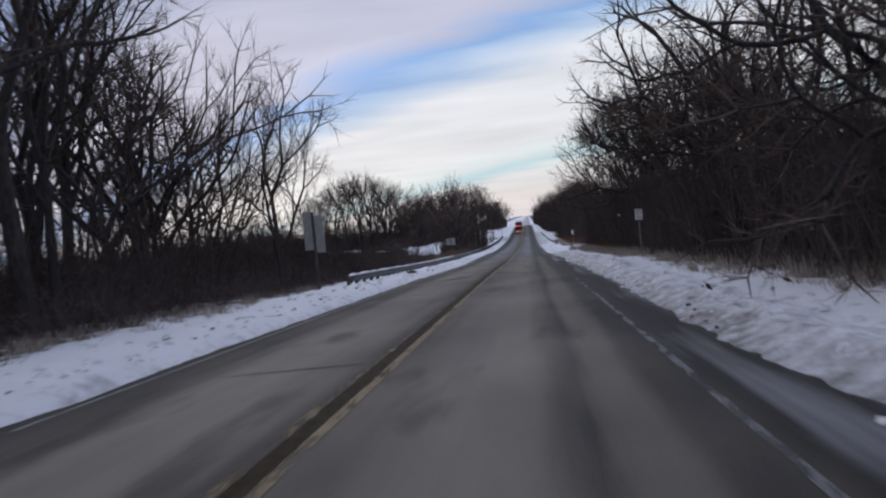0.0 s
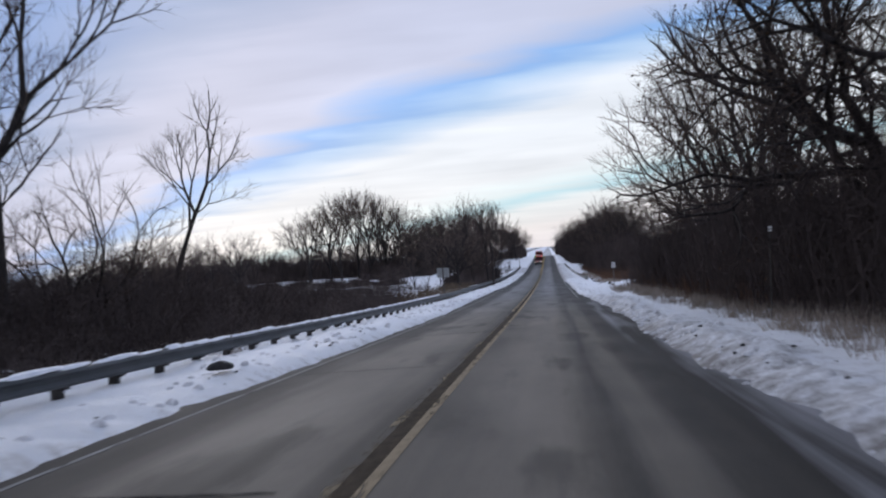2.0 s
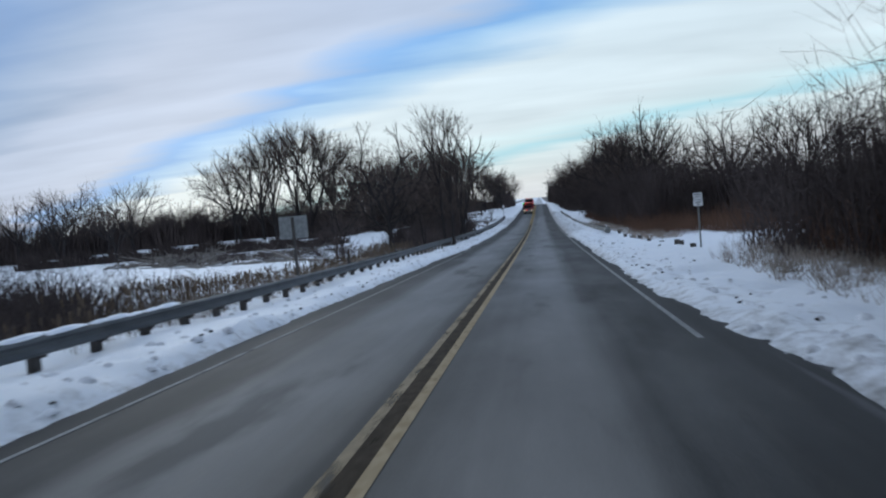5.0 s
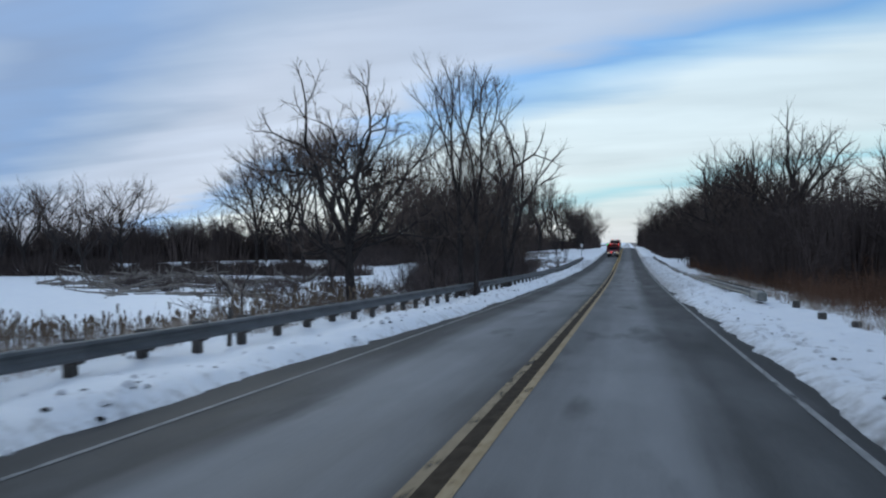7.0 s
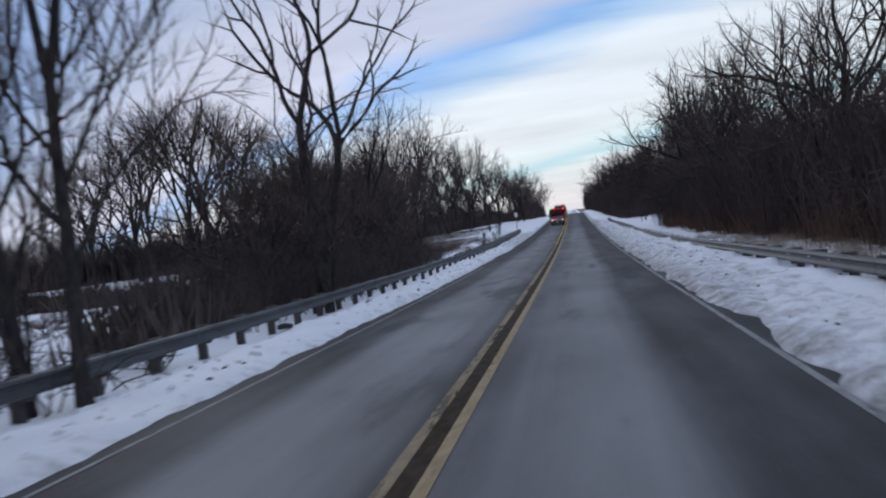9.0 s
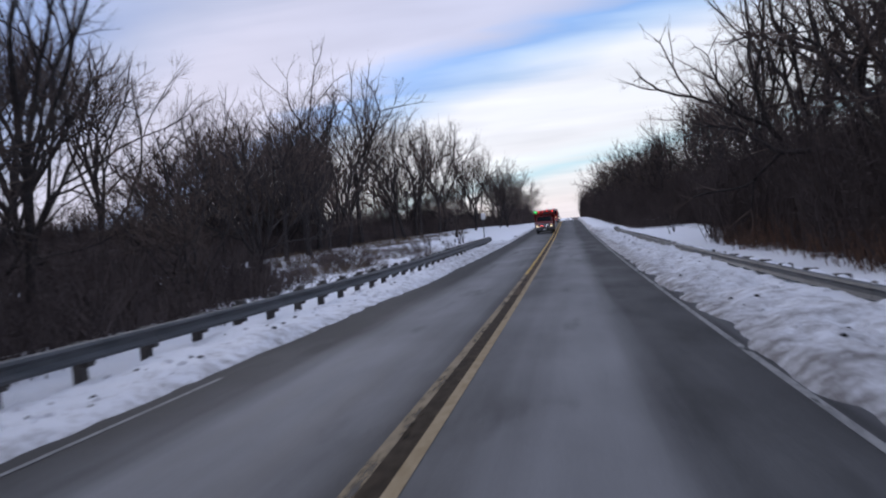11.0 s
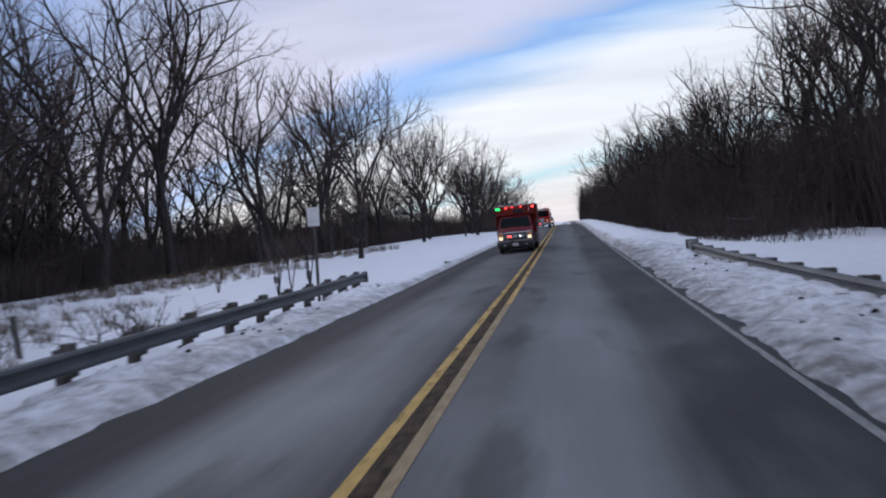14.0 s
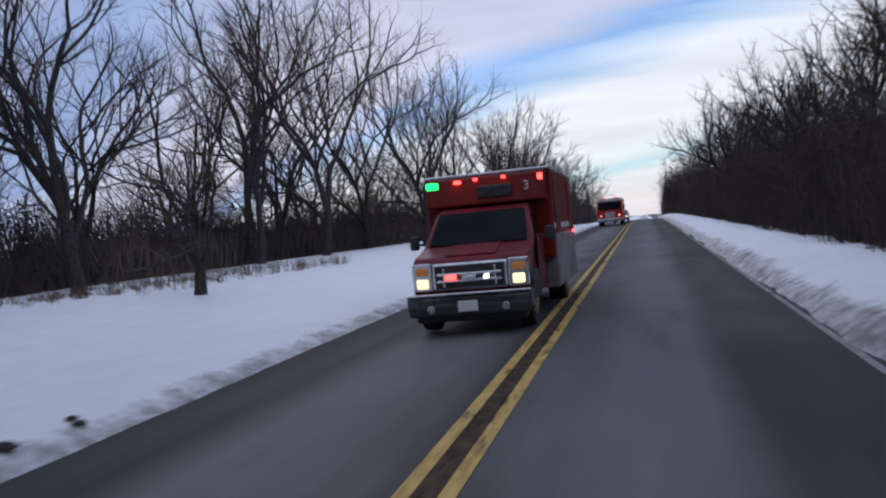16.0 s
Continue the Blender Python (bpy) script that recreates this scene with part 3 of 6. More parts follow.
tagged(strip("edge_line", 3.5, 0.09, 86, 430, M_WHITE_LINE), "thin white edge line")


def crack(x0, y0, x1, y1, width, seed):
    rng = random.Random(seed)
    n, v, f = 14, [], []
    for i in range(n + 1):
        t = i / n
        x, y = x0 + (x1 - x0) * t, y0 + (y1 - y0) * t + rng.uniform(-0.03, 0.03)
        wd = width * rng.uniform(0.5, 1.2) * (0.3 if i in (0, n) else 1)
        for s in (-1, 1):
            v.append((x, y + s * wd / 2, rz(y) - 0.012 * abs(x) + 0.007))
    for i in range(n):
        f.append((2 * i, 2 * i + 2, 2 * i + 3, 2 * i + 1))
    tagged(mesh_ob("sealed_crack", v, f, M_SEAL, road), "thin black sealed crack across the lane")


for k, (x0, y0, x1, y1, wd) in enumerate([(-2.3, 10.7, -0.3, 10.7, 0.05), (-3.4, 26.2, -0.9, 26.1, 0.07), (-3.4, 32.2, -0.3, 32.4, 0.07), (-3.5, 36.6, -0.6, 36.5, 0.09),
                                          (-3.4, 46.0, -0.8, 46.1, 0.05), (-3.4, 55.9, -0.5, 55.9, 0.08), (-3.5, 70.4, -0.2, 70.1, 0.06), (0.2, 58.5, 0.9, 58.4, 0.10),
                                          (-2.4, 138.8, -1.2, 140.5, 0.14),
                                          (-1.6, 242.4, -0.5, 242.5, 0.08)]):
    crack(x0, y0, x1, y1, wd, k)

# ---- guard rails ----
WAVE = [(0.0, 0.155), (0.055, 0.135), (0.075, 0.09), (0.02, 0.03), (0.02, -0.03), (0.075, -0.09), (0.055, -0.135), (0.0, -0.155)]


def beam_mesh(length):
    """One W-shaped beam length, facing +x, from y 0 to length."""
    pts = WAVE + [(px - 0.012, pz) for px, pz in WAVE[::-1]]
    v = [(px, y, pz) for y in (0, length) for px, pz in pts]
    n = len(pts)
    f = [(i, (i + 1) % n, n + (i + 1) % n, n + i) for i in range(n)]
    f += [tuple(range(n))[::-1], tuple(range(n, 2 * n))]
    me = bpy.data.meshes.new("beam")
    me.from_pydata(v, [], f)
    me.materials.append(M_RAIL)
    return me


def shared(name, bm, material):
    me = bpy.data.meshes.new(name)
    bm.normal_update()
    bm.to_mesh(me)
    bm.free()
    me.materials.append(material)
    return me


BEAM = beam_mesh(3.83)
POST = shared("post", box(-0.075, 0.075, -0.1, 0.1, -0.6, 0.34, 0.012, seg=1), M_POST)
BLOCK = shared("spacer_block", box(-0.07, 0.07, -0.10, 0.10, -0.24, 0.15, 0.012, seg=1), M_POST)
TALL_BLOCK = shared("spacer_block", box(-0.10, 0.07, -0.10, 0.10, -0.26, 0.215, 0.012, seg=1), M_POST)


def guard_rail(side, line, y0, y1, height, label):
    """side -1: left of the road, facing right. line(y): the rail's x; height(y): beam's middle over the road."""
    top = tagged(new("guard_rail"), label, "guard rail", "guard rails along the road")
    top.location = (line(y0), y0, rz(y0))
    n = int(round((y1 - y0) / 1.905))
    for i in range(n + 1):
        y = y0 + i * 1.905
        x, z = line(y), rz(y) + height(y)
        jolt = 0.02 * math.sin(i * 12.9)
        for name, me, dx, dz in (("post", POST, side * 0.20, 0.0), ("spacer_block", TALL_BLOCK if side < 0 and y > 184 else BLOCK, side * 0.07, 0.02)):
            ob = new(name, me)
            ob.parent = top
            ob.location = (x + dx - top.location.x, y - top.location.y, z + dz + (-0.18 if name == "post" else 0) + jolt - top.location.z)
        if i % 2 == 0 and i < n:
            yb = y0 + (i + 2) * 1.905
            a, b = Vector((line(y), y, rz(y) + height(y))), Vector((line(yb), yb, rz(yb) + height(yb)))
            ob = new("beam", BEAM)
            ob.parent = top
            q = Vector((0, 1, 0)).rotation_difference(b - a).to_matrix().to_4x4()
            flip = Matrix.Rotation(math.pi, 4, "Z") if side > 0 else Matrix()
            base = b if side > 0 else a
            ob.matrix_basis = Matrix.Translation(base - top.location) @ q @ flip
            ob.location.x += -side * 0.004 * (i % 4)
    return top


left_line = lambda y: float(np.interp(y, [39, 140, 165, 195, 230, 243], [-6.75, -6.65, -6.2, -5.45, -5.4, -5.75]))
right_line = lambda y: float(np.interp(y, [138, 165, 205, 235, 244], [6.4, 6.3, 5.95, 5.6, 5.6]))
left_rail = guard_rail(-1, left_line, 39.6, 242.4, lambda y: 0.39 - 0.10 * float(step(225, 243, y)), "galvanised steel W-beam guard rail with snow along its foot")
right_rail = guard_rail(1, right_line, 139.2, 243.0, lambda y: 0.32 - 0.12 * float(step(150, 180, y)), "grey steel W-beam guard rail half buried in ploughed snow")


def terminal(rail, x, y, z):
    """Square end plate facing the traffic, with dark marker patches, and a short box behind it."""
    bm = box(x - 0.08, x + 0.34, y - 0.04, y, z - 0.38, z + 0.22, 0.012)
    box(x - 0.08, x - 0.05, y, y + 0.10, z - 0.36, z + 0.20, 0.01, bm)
    box(x - 0.03, x + 0.16, y - 0.75, y - 0.04, z - 0.15, z + 0.17, 0.03, bm)
    ob = part("end_terminal", bm, M_STEEL_POST, rail, "square grey end plate with dark marker patches")
    ob.location -= rail.location
    # thin black marker patches laid on the plate's face
    for x0, x1, z0, z1 in ((-0.04, 0.24, 0.05, 0.16), (-0.04, 0.06, -0.10, 0.02), (0.05, 0.27, -0.29, -0.16)):
        part("dark_patch", box(x + x0, x + x1, y - 0.050, y - 0.044, z + z0, z + z1), M_BLACK, ob)


bm = box(6.22, 6.58, 137.7, 139.5, rz(138.6) + 0.13, rz(138.6) + 0.47, 0.05)
shoe = part("end_shoe", bm, M_STEEL_POST, right_rail, "pale flared end shoe")
shoe.location -= right_rail.location
terminal(right_rail, 5.52, 242.75, rz(242.7) + 0.26)
yb = 39.6 + 106 * 1.905
stub = new("beam", beam_mesh(0.95))
stub.parent = left_rail
stub.location = Vector((left_line(yb) - 0.006, yb, rz(yb) + 0.27)) - left_rail.location
bm = box(left_line(yb) - 0.10, left_line(yb) + 0.08, yb + 0.80, yb + 0.97, rz(yb) + 0.08, rz(yb) + 0.46, 0.02)
ob = part("end_terminal", bm, M_RAIL, left_rail, "squared end piece of the beam")
ob.location -= left_rail.location

# snow lying on the near rail and lumps along its foot
rng = random.Random(5)
capv, capf = [], []


def lump(V, F, x, y, z, rx, ry, rzz, seed):
    r = random.Random(seed)
    base, n = len(V), 8
    for j, (h, k) in enumerate(((0.0, 1.0), (0.55, 0.8), (0.9, 0.45))):
        for i in range(n):
            a = 2 * math.pi * i / n
            q = r.uniform(0.85, 1.15) * k
            V.append((x + rx * q * math.cos(a), y + ry * q * math.sin(a), z + rzz * h * r.uniform(0.85, 1.1)))
    V.append((x, y, z + rzz))
    for j in range(2):
        for i in range(n):
            p, q = base + j * n + i, base + j * n + (i + 1) % n
            F.append((p, q, q + n, p + n))
    for i in range(n):
        F.append((base + 2 * n + i, base + 2 * n + (i + 1) % n, base + 3 * n))


y = 40.0
while y < 92:
    L = rng.uniform(0.6, 1.6)
    lump(capv, capf, left_line(y) - 0.05, y, rz(y) + 0.54, rng.uniform(0.09, 0.13), L * 0.62, rng.uniform(0.04, 0.10), int(y * 10))
    y += L * rng.uniform(0.75, 1.05)
y = 150.0
while y < 205:
    L = rng.uniform(0.5, 1.2)
    lump(capv, capf, right_line(y) + 0.1, y, rz(y) + 0.33, 0.13, L * 0.55, rng.uniform(0.03, 0.08), int(y * 10))
    y += L * rng.uniform(1.0, 2.2)
tagged(mesh_ob("snow_cap", capv, capf, M_SNOWCAP, None, True), "caps of old snow lying on the guard rails", "snow", kind="stuff")

# ploughed clods of snow on both verges
cv, cf = [], []
for k in range(1500):
    side = rng.choice((-1, 1))
    y = rng.uniform(2, 240)
    x = side * (4.15 + abs(rng.gauss(0, 0.9)))
    s = rng.uniform(0.03, 0.09) * (1.4 if y < 90 or y > 190 else 1.0)
    lump(cv, cf, x, y, gz(x, y) - s * 0.25, s, s * rng.uniform(0.7, 1.5), s * rng.uniform(0.5, 1.0), k)
tagged(mesh_ob("snow_clods", cv, cf, M_CLOD, None, True), "clods of ploughed snow scattered along the verge", "snow", kind="stuff")
gv, gf = [], []
for k in range(420):
    side = rng.choice((-1, 1))
    y = rng.uniform(2, 240)
    x = side * (4.1 + abs(rng.gauss(0, 0.8)))
    s = rng.uniform(0.02, 0.06)
    lump(gv, gf, x, y, gz(x, y) - s * 0.2, s, s * 1.2, s * 0.8, k)
tagged(mesh_ob("dirty_clods", gv, gf, M_SEAL, None, True), "dark grit and dirt clods on the snowbank", "dirt", kind="stuff")

# ---- signs ----
def plate(w, h, r=0.04):
    bm = box(-w / 2, w / 2, -0.006, 0.006, -h / 2, h / 2)
    es = [e for e in bm.edges if abs(e.verts[0].co.y - e.verts[1].co.y) > 0.01]
    bmesh.ops.bevel(bm, geom=es, offset=r, segments=3, affect="EDGES", profile=0.5)
    return bm


def road_sign(name, x, y, z_mid, panels, post_mat, label, turn=0.0, front=True, post_w=0.06, lean=0.0):
    """panels: (dx, dz, width, height, bars) relative to the middle; front False: the back is seen."""
    top = tagged(new(name), label, "road sign", "signs beside the road")
    g = gz(x, y)
    top.matrix_basis = pose(x, y, g, 0, lean, turn)
    hi = max(dz + h / 2 for _, dz, _, h, _ in panels)
    bm = box(-post_w / 2, post_w / 2, -0.012, 0.012, -0.3, z_mid - g + hi - 0.04, 0.003, seg=1)
    box(-post_w / 2, -post_w / 2 + 0.012, 0.012, 0.035, -0.3, z_mid - g + hi - 0.04, 0.0, bm)
    box(post_w / 2 - 0.012, post_w / 2, 0.012, 0.035, -0.3, z_mid - g + hi - 0.04, 0.0, bm)
    part("post", bm, post_mat, top)
    for dx, dz, w, h, bars in panels:
        bm = plate(w, h)
        pn = part("panel", bm, M_SIGN_WHITE if front else M_SIGN_BACK, top)
        pn.location = (dx, -0.03 if front else 0.055, z_mid - g + dz)
        if front:
            for bw, bh, bz in bars:
                p2 = part("lettering", box(-bw / 2, bw / 2, -0.0085, -0.0062, bz - bh / 2, bz + bh / 2), M_INK, pn)
        for bz in (-h * 0.3, h * 0.3):
            bo = part("bolt", cyl((0, -0.012 if front else -0.03, bz), 0.012, 0.012, "Y", 8), M_STEEL_POST, pn)
    return top


SMALL = [(0.0, 0.15, 0.34, 0.21, [(0.26, 0.05, 0.03), (0.2, 0.035, -0.045)]), (0.0, -0.12, 0.36, 0.30, [(0.28, 0.03, 0.09), (0.24, 0.05, 0.0), (0.08, 0.06, -0.09)])]
road_sign("road_sign", 7.38, 40.8, 5.62, SMALL, M_STEEL_POST, "small white two-panel sign on a thin steel post")
road_sign("road_sign", 7.64, 108.0, 3.25, SMALL, M_STEEL_POST, "small white two-panel sign on a post in snow")
road_sign("road_sign", -5.72, 236.8, 2.50, [(0.0, 0.0, 0.36, 0.54, [])], M_POST, "pale narrow blank sign on a thin post", post_w=0.08, lean=2)
road_sign("road_sign", -7.75, 37.0, 6.25, [(-0.26, 0.1, 0.42, 1.75, []), (0.26, -0.05, 0.42, 1.75, [])], M_POST, "tall pair of grey sign panels seen from behind", front=False, post_w=0.12)
road_sign("road_sign", -8.1, 106.0, 3.58, [(0.0, 0.0, 1.14, 0.88, [])], M_POST, "large blank grey sign back on a steel post", front=False, post_w=0.11)


def stake(x, y, h, label, material, w=0.05, capped=False):
    top = tagged(new("marker_post"), label, "marker post", "marker posts beside the road")
    top.matrix_basis = pose(x, y, gz(x, y), random.uniform(-3, 3), random.uniform(-3, 3), 0)
    part("stake", box(-w / 2, w / 2, -w / 2, w / 2, -0.3, h, 0.006, seg=1), material, top)
    if capped:
        part("reflector", box(-0.05, 0.05, -0.04, -0.025, h - 0.16, h - 0.02, 0.01, seg=1), M_SIGN_WHITE, top)


random.seed(8)
stake(7.7, 53.4, 2.62, "thin dark post with a white reflector before the brush", M_POST, 0.03, True)
stake(-10.6, 313.5, 1.1, "dark short post in the snowy field", M_POST, 0.14)
stake(-7.2, 111.0, 0.9, "dark stake standing behind the guard rail", M_POST, 0.09)
stake(-8.9, 228.0, 0.8, "dark stake beside the guard rail", M_POST, 0.09)
stake(-9.9, 249.0, 0.36, "short pale stub standing in snow", M_STEEL_POST, 0.18)
stake(-10.9, 247.6, 0.28, "short pale stub standing in snow", M_STEEL_POST, 0.20)
stake(-6.9, 121.0, 0.85, "dark stake standing behind the guard rail", M_POST, 0.08)
for k, (x, y) in enumerate([(7.55, 109.2), (7.5, 111.8), (7.45, 112.6), (7.4, 117.0), (7.15, 120.0), (7.1, 123.5), (7.0, 127.0), (6.95, 130.5), (6.9, 134.0)]):
    stake(x, y, 0.15 + 0.05 * (k % 3), "stub of a dark wooden post above the snow", M_POST, 0.21)

# dark lump of rubber on the verge and one under the rail
def rubber_scrap(x, y, s, label):
    bm = bmesh.new()
    bmesh.ops.create_icosphere(bm, subdivisions=2, radius=1)
    r = random.Random(int(y))
    for v in bm.verts:
        k = 1 + 0.28 * noise.noise(v.co * 1.7 + Vector((x, y, 0)))
        v.co = Vector((v.co.x * s * 0.9 * k, v.co.y * s * 0.7 * k, max(v.co.z, -0.3) * s * 0.42 * k))
    me = shared("tyre_scrap", bm, M_RUBBER)
    ob = tagged(new("tyre_scrap", me), label, "debris")
    ob.location = (x, y, gz(x, y) + s * 0.3)


rubber_scrap(-4.6, 45.0, 0.30, "black scrap of tyre lying on the snowbank")
rubber_scrap(-5.75, 154.6, 0.24, "black scrap of tyre under the guard rail")
rubber_scrap(-3.92, 251.3, 0.09, "small dark lump of dirt on snow")
rubber_scrap(-4.12, 251.45, 0.08, "small dark lump of dirt on snow")
rubber_scrap(-3.95, 250.4, 0.13, "small dark lump of dirt on snow")


def rope_fence(x0, y0, x1, y1):
    top = tagged(new("rope_fence"), "two short weathered posts joined by a sagging pale rope", "fence")
    z0, z1 = gz(x0, y0), gz(x1, y1)
    for x, y, z in ((x0, y0, z0), (x1, y1, z1)):
        part("post", box(x - 0.07, x + 0.07, y - 0.07, y + 0.07, z - 0.3, z + 0.95, 0.015, seg=1), M_POST, top)
    w = Wood()
    pts = [Vector((x0 + (x1 - x0) * t, y0 + (y1 - y0) * t - 0.08, z0 + (z1 - z0) * t + 0.88 - 0.14 * math.sin(math.pi * t))) for t in [k / 8 for k in range(9)]]
    w.tube(pts, [0.022] * 9, 6)
    ob = new("rope", w.mesh("rope", M_SIGN_WHITE))
    ob.parent = top

# ---- bare trees ----
class Wood:
    def __init__(self):
        self.v, self.f = [], []

    def tube(self, pts, rads, n):
        base = len(self.v)
        for i, (p, r) in enumerate(zip(pts, rads)):
            d = (pts[min(i + 1, len(pts) - 1)] - pts[max(i - 1, 0)]).normalized()
            u = d.orthogonal().normalized()
            w = d.cross(u)
            for k in range(n):
                a = 2 * math.pi * k / n
                q = p + u * (r * math.cos(a)) + w * (r * math.sin(a))
                self.v.append((q.x, q.y, q.z))
        for i in range(len(pts) - 1):
            for k in range(n):
                a, b = base + i * n + k, base + i * n + (k + 1) % n
                self.f.append((a, b, b + n, a + n))

    def cone(self, p, q, r):
        d = (q - p).normalized()
        u = d.orthogonal().normalized() * r
        w = d.cross(u)
        base = len(self.v)
        for s in (u, -u * 0.5 + w * 0.87, -u * 0.5 - w * 0.87):
            self.v.append((p.x + s.x, p.y + s.y, p.z + s.z))
        self.v.append((q.x, q.y, q.z))
        self.f += [(base, base + 1, base + 3), (base + 1, base + 2, base + 3), (base + 2, base, base + 3)]

    def sprig(self, p, q, r, rnd):
        d = (q - p).normalized()
        u = d.cross(rvec(rnd)).normalized() * r
        base = len(self.v)
        self.v += [(p.x + u.x, p.y + u.y, p.z + u.z), (p.x - u.x, p.y - u.y, p.z - u.z), (q.x, q.y, q.z)]
        self.f.append((base, base + 1, base + 2))

    def mesh(self, name, material, smooth=True):
        me = bpy.data.meshes.new(name)
        me.from_pydata(self.v, [], self.f)
        me.materials.append(material)
        if smooth:
            me.polygons.foreach_set("use_smooth", [True] * len(me.polygons))
        me.update()
        return me


def rvec(r):
    return Vector((r.gauss(0, 1), r.gauss(0, 1), r.gauss(0, 1))).normalized()


def toward(az, lean):
    """A direction that leans by that many degrees from upright towards az (0: +x, 90: +y)."""
    a, b = radians(az), radians(lean)
    return Vector((math.cos(a) * math.sin(b), math.sin(a) * math.sin(b), math.cos(b)))


def fan(seed, count, lean, length, radius):
    """Boughs spread evenly round the trunk: (azimuth, lean, length, radius)."""
    r = random.Random(seed * 7 + 1)
    return [(360 * k / count + r.uniform(-25, 25), r.uniform(*lean), r.uniform(*length), radius * r.uniform(0.75, 1.05)) for k in range(count)]


def bare_tree(seed, trunk, boughs, wave=0.13, rise=0.05, angle=40, gens=6, sprays=6, shoots=0.7, twig=0.006, twig_len=0.6, low=1.0, leaves=0, bark=None, coarse=False):
    """A leafless tree. trunk: (height of the fork, radius, azimuth, lean). Every bough forks again and again, each time into a stouter and a
    thinner limb, and ends in sprays of twigs. low: how far down the trunk the boughs start (1: all at the top)."""
    r = random.Random(seed)
    big, fine, leaf = Wood(), Wood(), Wood()

    def stalk(p, d, length, rad, steps, tip, bend_by, lift):
        """Points and radii of a wavering stalk."""
        pts, rads, bend = [p.copy()], [rad], Vector()
        for i in range(steps):
            bend = bend * 0.3 + rvec(r) * bend_by
            d = (d + bend + Vector((0, 0, lift))).normalized()
            p = p + d * (length / steps)
            pts.append(p.copy())
            rads.append(rad * (1 - (1 - tip) * (i + 1) / steps))
        return pts, rads

    def spray(p, d, length, rad):
        e = p + (d + rvec(r) * 0.15).normalized() * length
        fine.cone(p, e, max(rad, twig * 1.5))
        for _ in range(sprays):
            nd = (d + rvec(r) * 0.6 + Vector((0, 0, 0.2))).normalized()
            s = p.lerp(e, r.uniform(0.15, 1.0))
            tip = s + nd * r.uniform(0.4, 1.2) * twig_len
            fine.sprig(s, tip, twig, r)
            if leaves and r.random() < leaves:
                a = rvec(r) * r.uniform(0.05, 0.09)
                b = a.cross(rvec(r)).normalized() * 0.045
                base = len(leaf.v)
                for w in (-a, b, a, -b):
                    leaf.v.append(tuple(tip + w))
                leaf.f += [(base, base + 1, base + 2), (base, base + 2, base + 3)]

    def turned(d, spin, ang):
        u = d.orthogonal().normalized()
        u.rotate(Matrix.Rotation(spin, 3, d))
        return (d * math.cos(ang) + u * math.sin(ang)).normalized()

    def limb(p, d, length, rad, gen, spin):
        if gen == 0 or rad < twig * 1.4:
            spray(p, d, max(length * 0.9, twig_len * 0.8), rad)
            return
        stout = rad > 0.03
        pts, rads = stalk(p, d, length, rad, (3 if stout else 2) if coarse else (4 if gen > 1 else 3), 0.84, wave, rise)
        (big if stout else fine).tube(pts, rads, 3 if not stout else (4 if coarse else 5))
        end = (pts[-1] - pts[-2]).normalized()
        for i in range(1, len(pts)):
            if r.random() < shoots * (0.5 if gen > 3 else 1.0):
                limb(pts[i], turned(end, r.uniform(0, 6.28), radians(angle * r.uniform(0.9, 1.6))), length * r.uniform(0.4, 0.8), rads[i] * r.uniform(0.3, 0.5), min(gen - 1, r.choice((0, 0, 1))), spin)
        spin += 1.57 + r.uniform(-0.7, 0.7)
        a = angle * r.uniform(0.7, 1.25)
        limb(pts[-1], turned(end, spin, radians(a * 0.38)), length * r.uniform(0.74, 0.92), rads[-1] * 0.92, gen - 1, spin)
        limb(pts[-1], turned(end, spin + math.pi, radians(a)), length * r.uniform(0.62, 0.88), rads[-1] * r.uniform(0.62, 0.8), gen - 1, spin + 1.0)

    height, rad, az, lean = trunk
    if height > 0.6:
        pts, rads = stalk(Vector((0, 0, -0.3)), toward(az, lean), height + 0.3, rad, 7, 0.74, 0.03, 0.0)
        rads[0] *= 1.4
        big.tube(pts, rads, 8)
    else:
        pts = [Vector((0, 0, -0.3)), Vector((0, 0, 0.05))]
    n = len(pts) - 1
    for k, (az, lean, length, rb) in enumerate(boughs):
        t = 0.999 if low >= 1 or k < 2 else min(0.999, low + (1 - low) * (k - 2) / max(1, len(boughs) - 3))
        i = int(t * n)
        q = pts[i].lerp(pts[i + 1], t * n - i)
        if height <= 0.6 and len(boughs) > 1:
            q = q + Vector((math.cos(radians(az)), math.sin(radians(az)), 0)) * rb * 1.1
        share = sum(0.83 ** g for g in range(gens))
        limb(q, toward(az, lean), length / share, rb, gens, r.uniform(0, 6.28))
    out_meshes = [big.mesh("trunk", bark or M_BARK), fine.mesh("crown", M_TWIG, False)]
    if leaves:
        out_meshes.append(leaf.mesh("leaves", M_LEAF, False))
    return out_meshes


def plant(kind, x, y, turn=0.0, size=1.0, label="", group=""):
    top = tagged(new("tree"), label, "tree", group)
    top.matrix_basis = pose(x, y, gz(x, y), 0, 0, turn) @ Matrix.Scale(size, 4)
    for name, me in zip(("trunk", "crown", "leaves"), kind):
        ob = new(name, me)
        ob.parent = top
    return top


